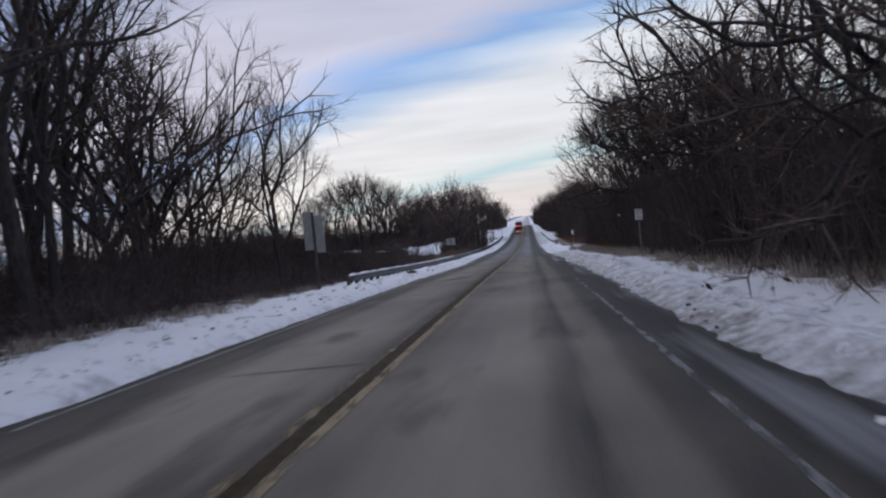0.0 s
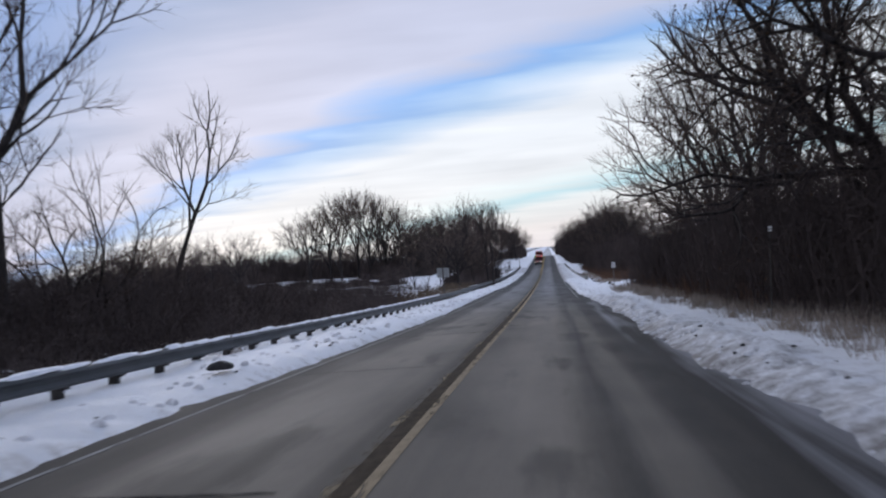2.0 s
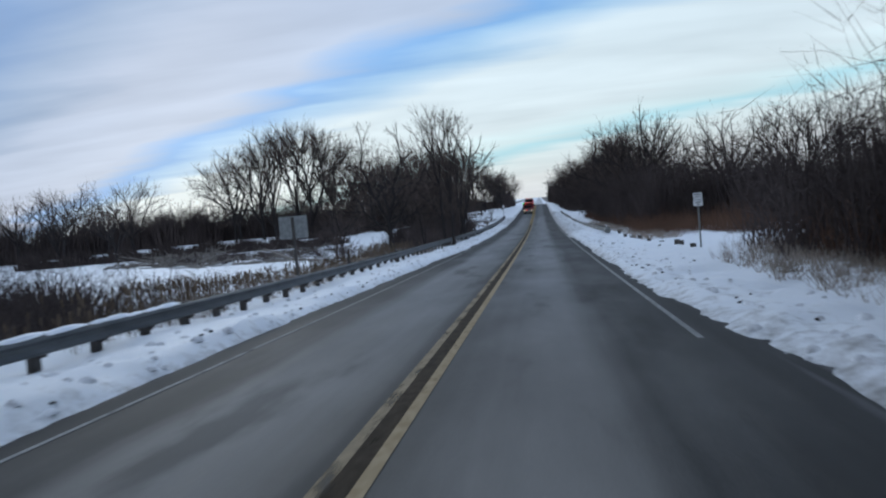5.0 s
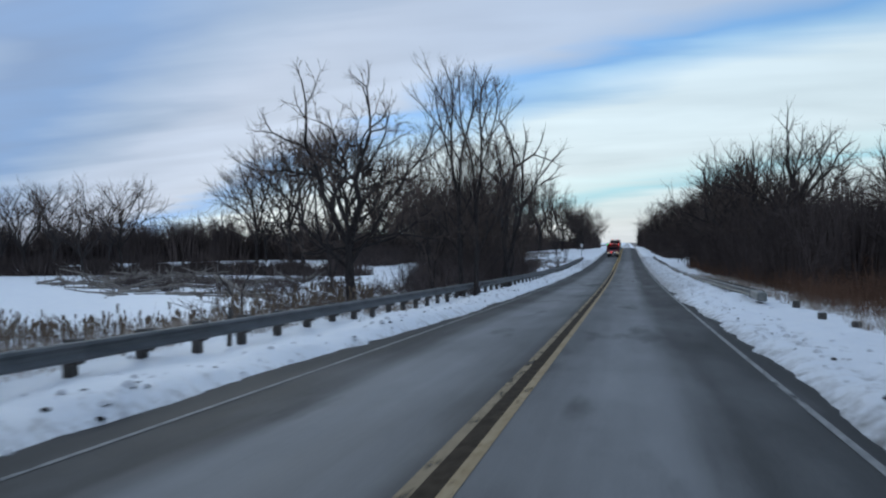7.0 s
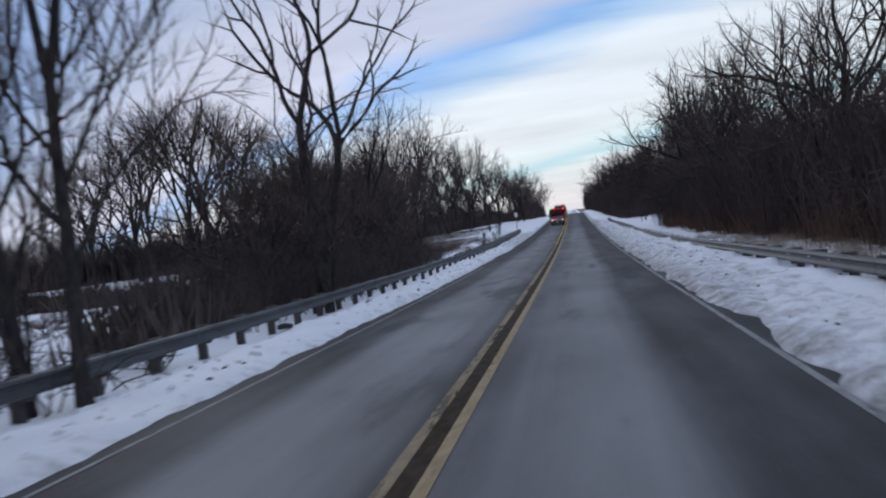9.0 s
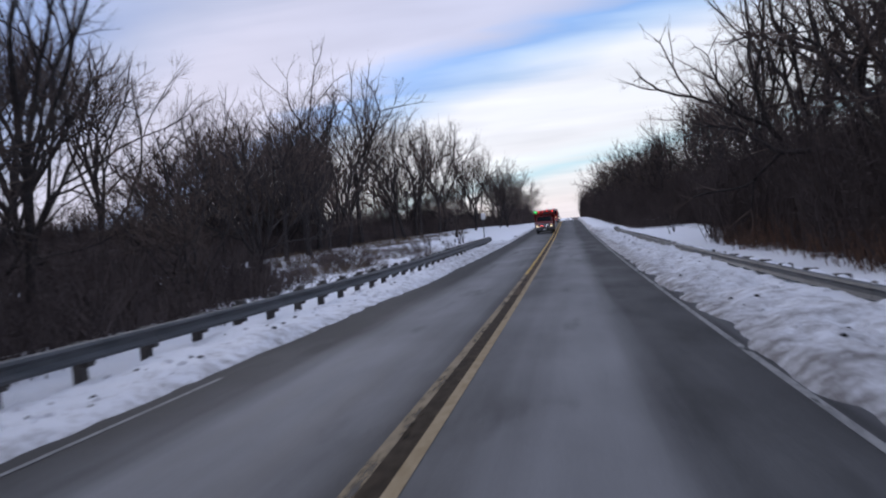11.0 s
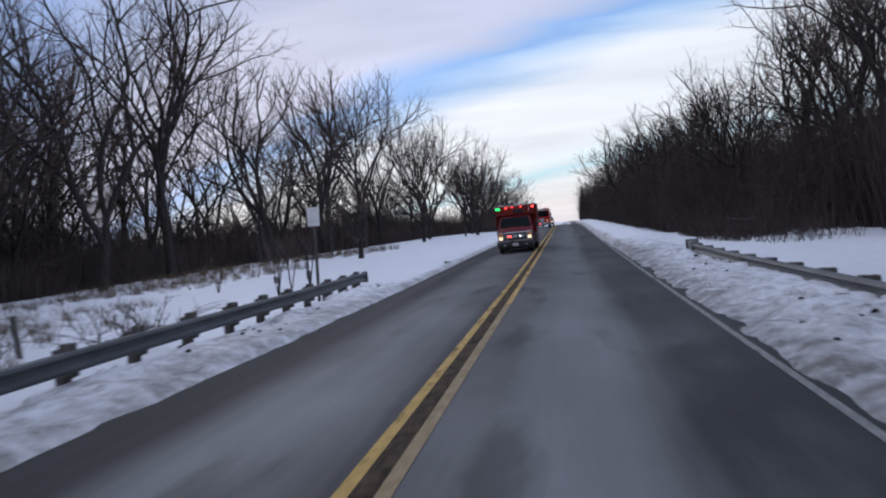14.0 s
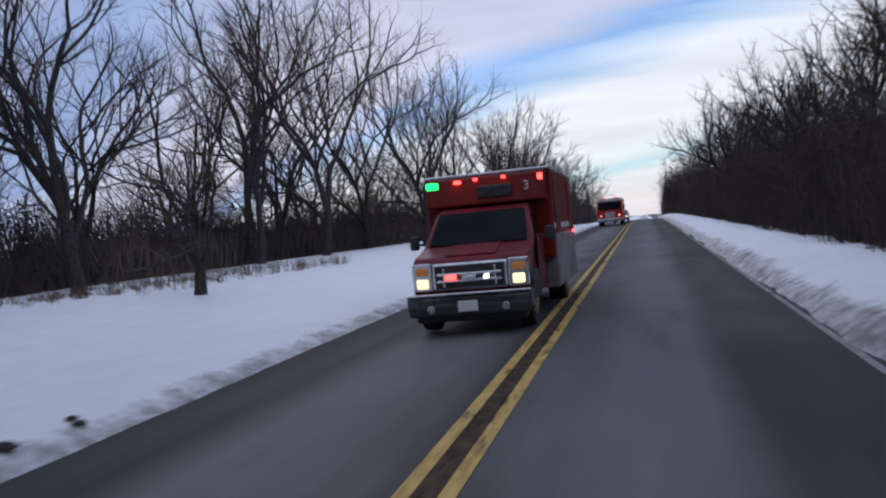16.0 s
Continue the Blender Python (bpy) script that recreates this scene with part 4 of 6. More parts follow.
# single trees whose boughs show: (azimuth, lean, length, radius)
ROAD_OAK = bare_tree(14, (2.9, 0.25, 180, 2), [(188, 19, 8.2, 0.16), (8, 17, 8.2, 0.17), (182, 48, 7.6, 0.11), (352, 42, 7.2, 0.11), (110, 36, 7.0, 0.10), (260, 38, 7.0, 0.10), (175, 72, 6.4, 0.075), (8, 74, 6.0, 0.075), (190, 84, 5.2, 0.06), (350, 86, 4.6, 0.05)],
                     wave=0.22, rise=0.045, angle=42, gens=7, sprays=3, shoots=0.36, twig=0.010, twig_len=0.4, low=0.62)
TWIN_STEM = bare_tree(23, (5.6, 0.15, 180, 2), [(180, 8, 7.2, 0.10), (0, 10, 6.8, 0.09), (90, 30, 4.6, 0.05), (200, 34, 5.2, 0.055), (345, 36, 5.2, 0.055), (150, 38, 5.0, 0.05), (15, 38, 4.8, 0.05), (260, 38, 4.4, 0.05), (185, 44, 4.4, 0.045)],
                      wave=0.08, rise=0.06, angle=30, gens=5, sprays=5, shoots=0.55, twig=0.008, twig_len=0.6, low=0.35)
SERPENT = bare_tree(200, (0.4, 0.2, 0, 0), [(180, 6, 11.5, 0.18), (0, 7, 11.5, 0.18), (190, 30, 6.2, 0.08)], wave=0.21, rise=0.05, angle=42, gens=5, sprays=3, shoots=0.30, twig=0.008, twig_len=0.45)
SNAG = bare_tree(34, (3.2, 0.18, 0, 4), [(180, 12, 6.2, 0.13), (10, 24, 5.6, 0.12)], wave=0.24, rise=0.04, angle=50, gens=5, sprays=3, shoots=0.28, twig=0.008, twig_len=0.5)
HIGH_FORK = bare_tree(44, (6.0, 0.17, 0, 0), [(185, 14, 7.4, 0.12), (5, 36, 8.4, 0.13), (195, 50, 4.2, 0.06), (10, 50, 4.6, 0.06)], wave=0.08, rise=0.05, angle=32, gens=6, sprays=3, shoots=0.42, twig=0.007, twig_len=0.7, low=0.7)
SLIM = bare_tree(46, (4.2, 0.10, 200, 4), [(190, 6, 6.0, 0.08), (350, 28, 4.6, 0.06), (160, 34, 4.2, 0.05)], wave=0.09, rise=0.05, angle=36, gens=5, sprays=3, shoots=0.49, twig=0.007, twig_len=0.6, low=0.7)
LEANING_FORK = bare_tree(45, (7.0, 0.17, 0, 13), [(5, 34, 7.0, 0.12), (178, 26, 5.6, 0.10), (90, 4, 5.6, 0.09), (0, 66, 3.4, 0.05)], wave=0.09, rise=0.05, angle=32, gens=5, sprays=3, shoots=0.35, twig=0.008, twig_len=0.7, low=0.85)
BROAD_OAK = bare_tree(66, (5.2, 0.36, 0, 2), [(180, 58, 9.0, 0.20), (215, 40, 9.4, 0.19), (150, 24, 9.8, 0.20), (20, 22, 9.8, 0.20), (300, 40, 8.6, 0.16), (80, 45, 8.4, 0.16), (178, 84, 8.6, 0.15), (240, 78, 7.6, 0.13), (120, 76, 7.4, 0.12)],
                      wave=0.16, rise=0.035, angle=46, gens=6, sprays=4, shoots=0.56, twig=0.008, twig_len=0.6, low=0.55, leaves=0.06)
SPREADING = bare_tree(14, (4.4, 0.22, 180, 4), fan(14, 8, (20, 72), (7.0, 9.4), 0.12), wave=0.15, rise=0.04, angle=40, gens=6, sprays=4, shoots=0.50, twig=0.007, twig_len=0.6, low=0.5)
# kinds that fill the stands
OAK = bare_tree(12, (3.6, 0.24, 0, 3), fan(12, 7, (18, 64), (6.0, 8.0), 0.14), wave=0.17, angle=44, gens=5, sprays=4, shoots=0.56, twig=0.008, low=0.6)
OAK_B = bare_tree(13, (2.8, 0.22, 90, 6), fan(13, 5, (10, 48), (7.5, 9.6), 0.14), wave=0.16, angle=42, gens=5, sprays=4, shoots=0.56, twig=0.008, low=0.7)
POPLAR = bare_tree(22, (0.4, 0.2, 0, 0), fan(22, 4, (4, 12), (10.0, 12.0), 0.14), wave=0.07, angle=30, gens=5, sprays=5, shoots=0.63, twig=0.008, twig_len=0.8)
FORKED = bare_tree(47, (4.6, 0.17, 30, 3), fan(47, 4, (10, 34), (6.5, 9.0), 0.12), wave=0.10, rise=0.06, angle=36, gens=5, sprays=4, shoots=0.49, twig=0.008, low=0.7)
MAPLE = bare_tree(55, (3.6, 0.25, 20, 6), fan(55, 3, (6, 22), (13.0, 16.0), 0.19), wave=0.15, rise=0.045, angle=38, gens=6, sprays=4, shoots=0.42, twig=0.008, twig_len=0.75, low=0.6)
MAPLE_B = bare_tree(56, (5.2, 0.28, 200, 4), fan(56, 5, (6, 38), (10.0, 13.5), 0.17), wave=0.15, rise=0.05, angle=42, gens=5, sprays=5, shoots=0.49, twig=0.008, twig_len=0.8, low=0.5)
WILLOWY = bare_tree(57, (1.6, 0.26, 0, 5), fan(57, 4, (10, 32), (12.0, 14.5), 0.17), wave=0.15, rise=0.06, angle=36, gens=6, sprays=4, shoots=0.42, twig=0.007, twig_len=0.9)
BENT_FORK = bare_tree(58, (3.4, 0.26, 0, 20), [(0, 44, 12.0, 0.17), (170, 2, 13.0, 0.19), (60, 20, 10.0, 0.13)], wave=0.13, rise=0.06, angle=36, gens=6, sprays=4, shoots=0.42, twig=0.008, twig_len=0.8)
FAN_WILLOW = bare_tree(59, (1.0, 0.24, 0, 0), fan(59, 7, (8, 44), (8.0, 10.5), 0.11), wave=0.10, rise=0.03, angle=30, gens=4, sprays=7, shoots=0.56, twig=0.012, twig_len=1.1, coarse=True)
LEAFY = bare_tree(67, (3.6, 0.27, 180, 3), fan(67, 8, (22, 82), (6.5, 8.6), 0.15), wave=0.17, rise=0.03, angle=46, gens=5, sprays=5, shoots=0.56, twig=0.008, low=0.45, leaves=0.10)
BUSHY = bare_tree(68, (0.4, 0.1, 0, 0), fan(68, 5, (8, 36), (5.6, 8.0), 0.08), wave=0.16, angle=40, gens=4, sprays=6, shoots=0.63, twig=0.008, twig_len=0.7)
FAR_A = bare_tree(71, (3.4, 0.22, 0, 3), fan(71, 6, (8, 50), (8.0, 10.5), 0.14), wave=0.16, angle=40, gens=4, sprays=7, shoots=0.49, twig=0.013, twig_len=1.0, low=0.6, coarse=True)
FAR_B = bare_tree(72, (1.2, 0.18, 0, 3), fan(72, 5, (10, 36), (8.5, 11.0), 0.13), wave=0.16, angle=38, gens=4, sprays=7, shoots=0.49, twig=0.013, twig_len=1.0, coarse=True)
TALL_FAR = bare_tree(73, (5.5, 0.34, 0, 2), fan(73, 7, (4, 36), (14.0, 18.0), 0.22), wave=0.14, rise=0.05, angle=38, gens=5, sprays=6, shoots=0.49, twig=0.016, twig_len=1.3, low=0.5, coarse=True)
SPLIT = bare_tree(91, (0.9, 0.26, 0, 4), fan(91, 5, (12, 50), (4.4, 5.8), 0.11), wave=0.18, angle=44, gens=5, sprays=3, shoots=0.49, twig=0.006, twig_len=0.5)
SAPLING = bare_tree(81, (0.3, 0.05, 0, 0), fan(81, 3, (5, 24), (2.0, 2.8), 0.045), wave=0.12, angle=34, gens=2, sprays=3, shoots=0.21, twig=0.008, twig_len=0.4, coarse=True)

# trees that stand alone or show their shape
plant(ROAD_OAK, -10.3, 138.9, 0, 0.92, "broad bare oak with crooked limbs behind the rail", "roadside trees")
plant(TWIN_STEM, -7.0, 146.8, 0, 0.93, "tall slim bare tree beside its twin", "roadside trees")
plant(TWIN_STEM, -6.3, 147.2, 190, 0.9, "tall slim bare tree beside its twin", "roadside trees")
plant(SERPENT, -6.75, 160.8, 180, 1.0, "crooked bare tree with twisted limbs in brush", "roadside trees")
plant(FORKED, -9.6, 171.5, 120, 0.7, "forked bare tree rising from the brush", "roadside trees")
plant(FORKED, -11.0, 184.5, 20, 0.8, "forked bare tree rising from the brush", "roadside trees")
plant(HIGH_FORK, -14.1, 52.3, 0, 1.0, "slim bare tree forking high over the brush", "roadside trees")
plant(SLIM, -10.6, 41.0, 0, 1.0, "slender upright bare tree rising from brush", "roadside trees")
plant(BUSHY, -15.2, 57.5, 0, 0.95, "small bushy bare tree among the brush", "roadside trees")
plant(LEANING_FORK, -23.0, 80.6, 0, 1.05, "leaning bare tree with a thin fan of limbs", "roadside trees")
for k, (x, y, size) in enumerate([(-22.5, 76, 0.75), (-25.5, 82, 0.85), (-20.5, 71, 0.7), (-28, 88, 0.8)]):
    plant(BUSHY, x, y, k * 61, size, "small bushy bare tree among the brush", "roadside trees")
plant(SNAG, 14.2, 177.2, 0, 0.95, "dead snag with twisted limbs above dark brush", "roadside trees")
plant(SNAG, 16.0, 184.5, 130, 0.95, "dead snag with twisted limbs above dark brush", "roadside trees")
for k, (x, y, kd, sz) in enumerate([(-10.5, 170, OAK_B, 0.62), (-9.2, 163.5, BUSHY, 0.8), (-10.4, 165, BUSHY, 0.9), (-9.4, 177, BUSHY, 0.8), (-10.8, 180, OAK_B, 0.62), (-9.6, 190, BUSHY, 0.65), (-10.2, 197, OAK_B, 0.5),
                                    (-13, 168, OAK_B, 0.62), (-10.6, 167, BUSHY, 0.85), (-14, 187, WILLOWY, 0.55), (-13, 204, WILLOWY, 0.52), (-20.5, 164, FAR_B, 0.6), (-16, 176, FORKED, 0.65), (-11.5, 172, POPLAR, 0.6), (-19, 186, MAPLE, 0.5)]):
    plant(kd, x, y, k * 59, sz, "small bushy bare tree among the brush", "bushy trees beside the dip")
# dense stand at the start, on the left
for k, (x, y, kd, s) in enumerate([(-11.2, 20.4, MAPLE_B, 0.82), (-14.5, 26, MAPLE, 0.75), (-14.3, 31.5, OAK_B, 0.85), (-17.5, 33, MAPLE_B, 0.85), (-19, 24, MAPLE, 0.9), (-10.4, 12.5, OAK_B, 0.9),
                                   (-15.5, 16.5, WILLOWY, 0.9), (-22, 38, MAPLE, 0.8), (-16.8, 40.5, FORKED, 0.85), (-24, 30, MAPLE_B, 0.9), (-20, 45, FAR_A, 1.0), (-27, 45, FAR_A, 1.1),
                                   (-12.6, 24.0, FORKED, 0.9)]):
    plant(kd, x, y, k * 67, s * 1.22, "bare tree in a dense roadside stand", "trees of the first stand")
# right stand with spreading limbs over the brush
for k, (x, y, kd, s) in enumerate([(11.6, 17, LEAFY, 1.0), (11.0, 29, LEAFY, 1.1), (12.6, 37, LEAFY, 1.05), (12.1, 47, BROAD_OAK, 1.05), (11.6, 56.5, BROAD_OAK, 0.95), (11.4, 69, SPREADING, 1.15), (11.2, 79.5, SPREADING, 1.05), (11.5, 88, OAK_B, 0.9),
                                   (14, 24, OAK, 1.15), (14.5, 46, OAK, 0.95), (15, 57, MAPLE_B, 0.8), (14.5, 72, MAPLE_B, 0.75), (14.5, 84, OAK, 1.0), (15.5, 96, FORKED, 0.6), (19, 52, MAPLE, 0.8), (19, 66, FAR_A, 1.1), (19, 30, MAPLE_B, 0.85), (18, 80, FAR_A, 0.9)]):
    plant(kd, x, y, k * 83 + 20, s, "bare oak with a few brown leaves over thick brush" if kd is LEAFY else "bare tree with spreading limbs over thick brush", "trees over the first brush")
# right stand beside the dip
for k, (x, y, kd, s) in enumerate([(14.6, 178, OAK, 1.2), (13.4, 199, OAK, 1.2), (13.2, 208, OAK_B, 1.15), (15.8, 204, FORKED, 1.05), (17.2, 209, BROAD_OAK, 1.0), (17.5, 196, FORKED, 1.05), (12.6, 186, BUSHY, 1.3), (12.4, 194, BUSHY, 1.4),
                                   (20, 186, LEAFY, 0.95), (24, 176, OAK, 0.95), (22, 166, FAR_B, 0.95), (26, 158, FAR_A, 0.9), (32, 150, OAK, 0.95), (12.8, 172, BUSHY, 1.2), (13.5, 163, BUSHY, 0.85), (16, 156, BUSHY, 0.8), (38, 142, FAR_A, 1.0), (44, 136, FAR_B, 1.15), (30, 168, FAR_A, 0.95)]):
    plant(kd, x, y, k * 57, s, "bare tree above the dark brush", "trees beside the dip")
# stand beyond the open lawn on the left
for k, (x, y, kd, s) in enumerate([(-21.8, 252.3, MAPLE, 1.0), (-22.8, 261.8, MAPLE_B, 1.12), (-19.4, 271.4, BENT_FORK, 1.0), (-21.2, 274, MAPLE, 0.82), (-21.5, 290.2, BENT_FORK, 1.1), (-18.6, 294.4, WILLOWY, 1.12),
                                   (-20.5, 289, MAPLE, 0.9), (-31.5, 288, MAPLE, 0.95), (-37, 262, MAPLE, 1.0), (-33, 247, MAPLE_B, 0.8),
                                   (-19, 303, WILLOWY, 0.95), (-14.5, 310, WILLOWY, 0.8), (-9.6, 318, FAN_WILLOW, 1.0), (-11.7, 330, OAK_B, 0.85), (-12.5, 338, WILLOWY, 0.75), (-13.5, 300, WILLOWY, 0.85), (-18, 318, MAPLE, 0.8), (-24, 300, MAPLE, 0.9), (-12.0, 352, FAR_B, 0.9), (-14, 366, FAR_B, 0.8), (-21, 236, MAPLE_B, 0.8),
                                   (-27, 232, MAPLE, 0.7), (-20.5, 229, MAPLE_B, 0.95), (-18.6, 229.5, WILLOWY, 0.85), (-34, 236, MAPLE_B, 0.72), (-40, 250, MAPLE, 0.95), (-29.5, 261, MAPLE_B, 0.95), (-26.5, 267, MAPLE, 0.95), (-34, 276, MAPLE_B, 1.0), (-22.5, 244.5, MAPLE, 1.0), (-20, 239, WILLOWY, 0.95)]):
    plant(kd, x, y, k * 71, s * (1.0 if y > 286 else 1.0 if y > 242 else 0.74), "tall bare tree at the edge of a snowy lawn", "trees along the lawn")
for k in range(30):
    y = 226 + k * 4.4
    x = -27 - 9 * abs(math.sin(k * 2.3)) + max(0, y - 285) * 0.16
    plant((FAR_B, BUSHY, FAR_A)[k % 3], x, y, k * 47, (1.05, 1.5, 1.0)[k % 3] * (0.9 + 0.25 * math.sin(k * 5.1)), "thin bare tree in the wood behind the lawn", "trees behind the lawn")
for k, (x, y) in enumerate([(-26, 243), (-28.5, 247), (-30, 252), (-27, 252.5), (-31.5, 256), (-25, 247.5), (-32.5, 250), (-28, 257), (-29.5, 240)]):
    plant((BUSHY, FAR_B)[k % 3 // 2], x, y, k * 83, (1.5, 1.6, 1.25)[k % 3], "dark densely twigged tree in the wood behind the lawn", "trees behind the lawn")
for k, (x, y) in enumerate([(-16.5, 43), (-18, 47.5), (-19.5, 40), (-21.5, 50), (-23, 44), (-15.2, 36), (-25, 54), (-19, 55)]):
    plant((BUSHY, FAR_B)[k % 2], x, y, k * 53, (1.35, 1.0)[k % 2], "bare tree in a dense roadside stand", "trees of the first stand")
plant(SPLIT, -12.3, 267.9, 30, 0.85, "small bare tree with a dark split trunk in snow", "roadside trees")
# right woods beyond the rail
rng = random.Random(31)
for k in range(30):
    y = 226 + k * 5.2 + rng.uniform(-2, 2)
    x = 13.8 + rng.uniform(0, 7) + 4 * math.sin(k * 1.7) ** 2 - max(0, (y - 290) * 0.045)
    kd = (MAPLE_B, BUSHY, OAK_B, MAPLE, WILLOWY)[k % 5] if y < 310 else (FAR_A, FAR_B)[k % 2]
    plant(kd, x, y, k * 49, rng.uniform(0.85, 1.05) * (0.95 if kd in (MAPLE_B, MAPLE, WILLOWY) else 1.15), "bare tree in the tall dark roadside woods", "trees of the far woods")
plant(OAK, 13.5, 217.5, 200, 0.85, "bare tree with a limb reaching to the road", "roadside trees")
# woods round the marsh
for k in range(34):
    t = k / 33
    x = -34 - 92 * t + rng.uniform(-6, 6)
    y = 262 - 40 * t + rng.uniform(-10, 14) + 24 * math.sin(t * 5)
    plant((FAR_A, FAR_B, BUSHY)[k % 3], x, y, k * 31, rng.uniform(0.62, 0.95), "bare tree in the wood across the marsh", "trees across the marsh")
for x, y, s in ((-45, 275, 1.45), (-51, 267, 1.15), (-48.5, 271, 1.2), (-59, 236, 1.2), (-66, 205, 1.1), (-74, 196, 1.0), (-61, 190, 0.75)):
    plant(FAR_A, x, y, x * 9, s, "bare tree in the wood across the marsh", "trees across the marsh")
for k, (x, y, h) in enumerate([(-57.5, 229, 0.80), (-52.5, 231, 0.95), (-49, 228, 0.90), (-45.5, 232, 1.06), (-42, 229, 1.04), (-39, 234, 0.92)]):
    plant(TALL_FAR, x, y, k * 64, h, "tall bare tree standing over the frozen marsh", "tall trees over the marsh")
for x, y, s in ((-86, 217, 1.1), (-80.5, 223, 0.95), (-93, 214, 1.0)):
    plant(FAR_A, x, y, x * 5, s, "bare tree at the edge of the frozen marsh", "trees across the marsh")
# crowns reaching towards the road
for k, (x, y, s) in enumerate([(11.5, 298, 0.95), (10.5, 311, 1.0), (9.6, 322, 1.0), (9.2, 334, 0.95), (9.0, 347, 0.9), (12.8, 286, 1.0), (14.0, 274, 0.95)]):
    plant((OAK_B, BUSHY)[k % 2], x, y, k * 63, s, "bare tree in the tall dark roadside woods", "trees of the far woods")
# the road's far end
for k in range(20):
    side = -1 if k % 2 else 1
    y = 345 + k * 7
    plant((FAR_A, FAR_B)[(k // 2) % 2], side * (11 + rng.uniform(0, 6)), y, k * 41, rng.uniform(0.85, 1.1), "bare tree lining the distant road", "trees of the far road")
for x, y, s in ((-8.6, 245.0, 0.75), (-8.8, 243.4, 0.7), (-8.3, 240.6, 0.6), (-7.6, 215, 0.5), (-8.2, 222, 0.6), (-14.2, 136.2, 1.0), (8.6, 228.5, 0.6), (9.2, 231.0, 0.65), (-9.3, 150.0, 1.2), (-11.6, 243.2, 0.4)):
    plant(SAPLING, x, y, x * 77 + y, s, "thin dark sapling standing in snow", "saplings")

# ---- brush ----
def thicket(seed, length, depth, height, stems, twigs, rad, material, lean=0.22, name="brush", mids=True, least=0.45):
    """Stems and twigs over a plot of that length (y) and depth (x), rooted at z 0."""
    r = random.Random(seed)
    w = Wood()
    for _ in range(stems):
        x, y = r.uniform(-depth / 2, depth / 2), r.uniform(-length / 2, length / 2)
        h = height * r.uniform(least, 1.0) * (0.8 + 0.25 * math.sin(y * 0.9 + seed))
        p = Vector((x, y, -0.25))
        m = p + Vector((r.gauss(0, lean), r.gauss(0, lean), 1)) * h * 0.5
        q = m + Vector((r.gauss(0, lean * 1.6), r.gauss(0, lean * 1.6), 1)) * h * 0.5
        rr = rad * r.uniform(0.6, 1.3)
        if mids:
            w.tube([p, m], [rr, rr * 0.7], 3)
            w.cone(m, q, rr * 0.7)
        else:
            w.cone(p, q, rr)
        for _ in range(twigs):
            t = r.uniform(0.2, 1.0)
            s = p.lerp(m, t * 2) if t < 0.5 else m.lerp(q, t * 2 - 1)
            e = s + Vector((r.gauss(0, 0.7), r.gauss(0, 0.7), r.uniform(-0.1, 1.0))) * h * r.uniform(0.10, 0.26)
            w.sprig(s, e, rr * 0.5, r)
    return w.mesh(name, material, False)


def spread(mesh, x, y, turn, sx=1.0, sy=1.0, sz=1.0, label="", category="brush", name="brush"):
    ob = tagged(new(name, mesh), label, category, kind="stuff")
    ob.matrix_basis = pose(x, y, gz(x, y), 0, 0, turn) @ Matrix.Diagonal((sx, sy, sz, 1))
    return ob


T_LOW = [thicket(s, 8.5, 3.6, 3.3, 300, 9, 0.016, M_BRUSH, 0.34) for s in (1, 2, 3)]
T_TALL = [thicket(s, 9.0, 4.5, 5.6, 330, 9, 0.021, M_BRUSH) for s in (4, 5, 6)]
T_DEEP = [thicket(s, 11.0, 5.0, 7.0, 430, 5, 0.042, M_BRUSH, 0.15, mids=False) for s in (7, 8)]
T_RED = [thicket(s, 7.0, 2.6, 1.8, 300, 7, 0.011, M_BRUSH_RED, 0.25) for s in (9, 10)]
T_FAR = [thicket(s, 14.0, 6.0, 5.0, 320, 5, 0.05, M_BRUSH, 0.2, mids=False) for s in (13, 14)]
T_WOOD = [thicket(s, 14.0, 6.0, 5.0, 260, 6, 0.08, M_BRUSH, 0.2, least=0.72) for s in (15, 16)]
T_CORE = [thicket(s, 12.0, 4.0, 3.2, 720, 0, 0.12, M_BRUSH, 0.25, mids=False, least=0.6) for s in (17, 18)]
rng = random.Random(77)
L_BRUSH = "dense dark leafless brush"


def hedge(kinds, pts, gap, size, label=L_BRUSH, jitter=0.8):
    """Thickets along a line of (x, y, height factor) points."""
    k = 0
    for (x0, y0, h0), (x1, y1, h1) in zip(pts, pts[1:]):
        dist = math.hypot(x1 - x0, y1 - y0)
        n = max(1, int(round(dist / gap)))
        turn = math.degrees(math.atan2(-(x1 - x0), y1 - y0))
        for i in range(n):
            t = (i + 0.5) / n
            x, y, h = x0 + (x1 - x0) * t + rng.uniform(-jitter, jitter) * 0.4, y0 + (y1 - y0) * t, h0 + (h1 - h0) * t
            spread(kinds[k % len(kinds)], x, y, turn + (180 if k % 2 else 0), rng.uniform(0.9, 1.1) * size, rng.uniform(0.95, 1.15), h * rng.uniform(0.88, 1.12), label)
            k += 1


# brush at the start
hedge(T_TALL, [(10.4, 6, 1.05), (10.4, 56, 1.1), (10.6, 66, 1.3), (10.6, 84, 1.25), (10.6, 94, 0.95), (11.5, 106, 0.7)], 6.5, 1.0)
hedge(T_DEEP, [(13.5, 4, 1.05), (13.5, 90, 1.0), (14, 106, 0.8)], 8.0, 1.0)
hedge(T_FAR, [(18, 0, 1.8), (19, 100, 1.6)], 10.0, 1.0)
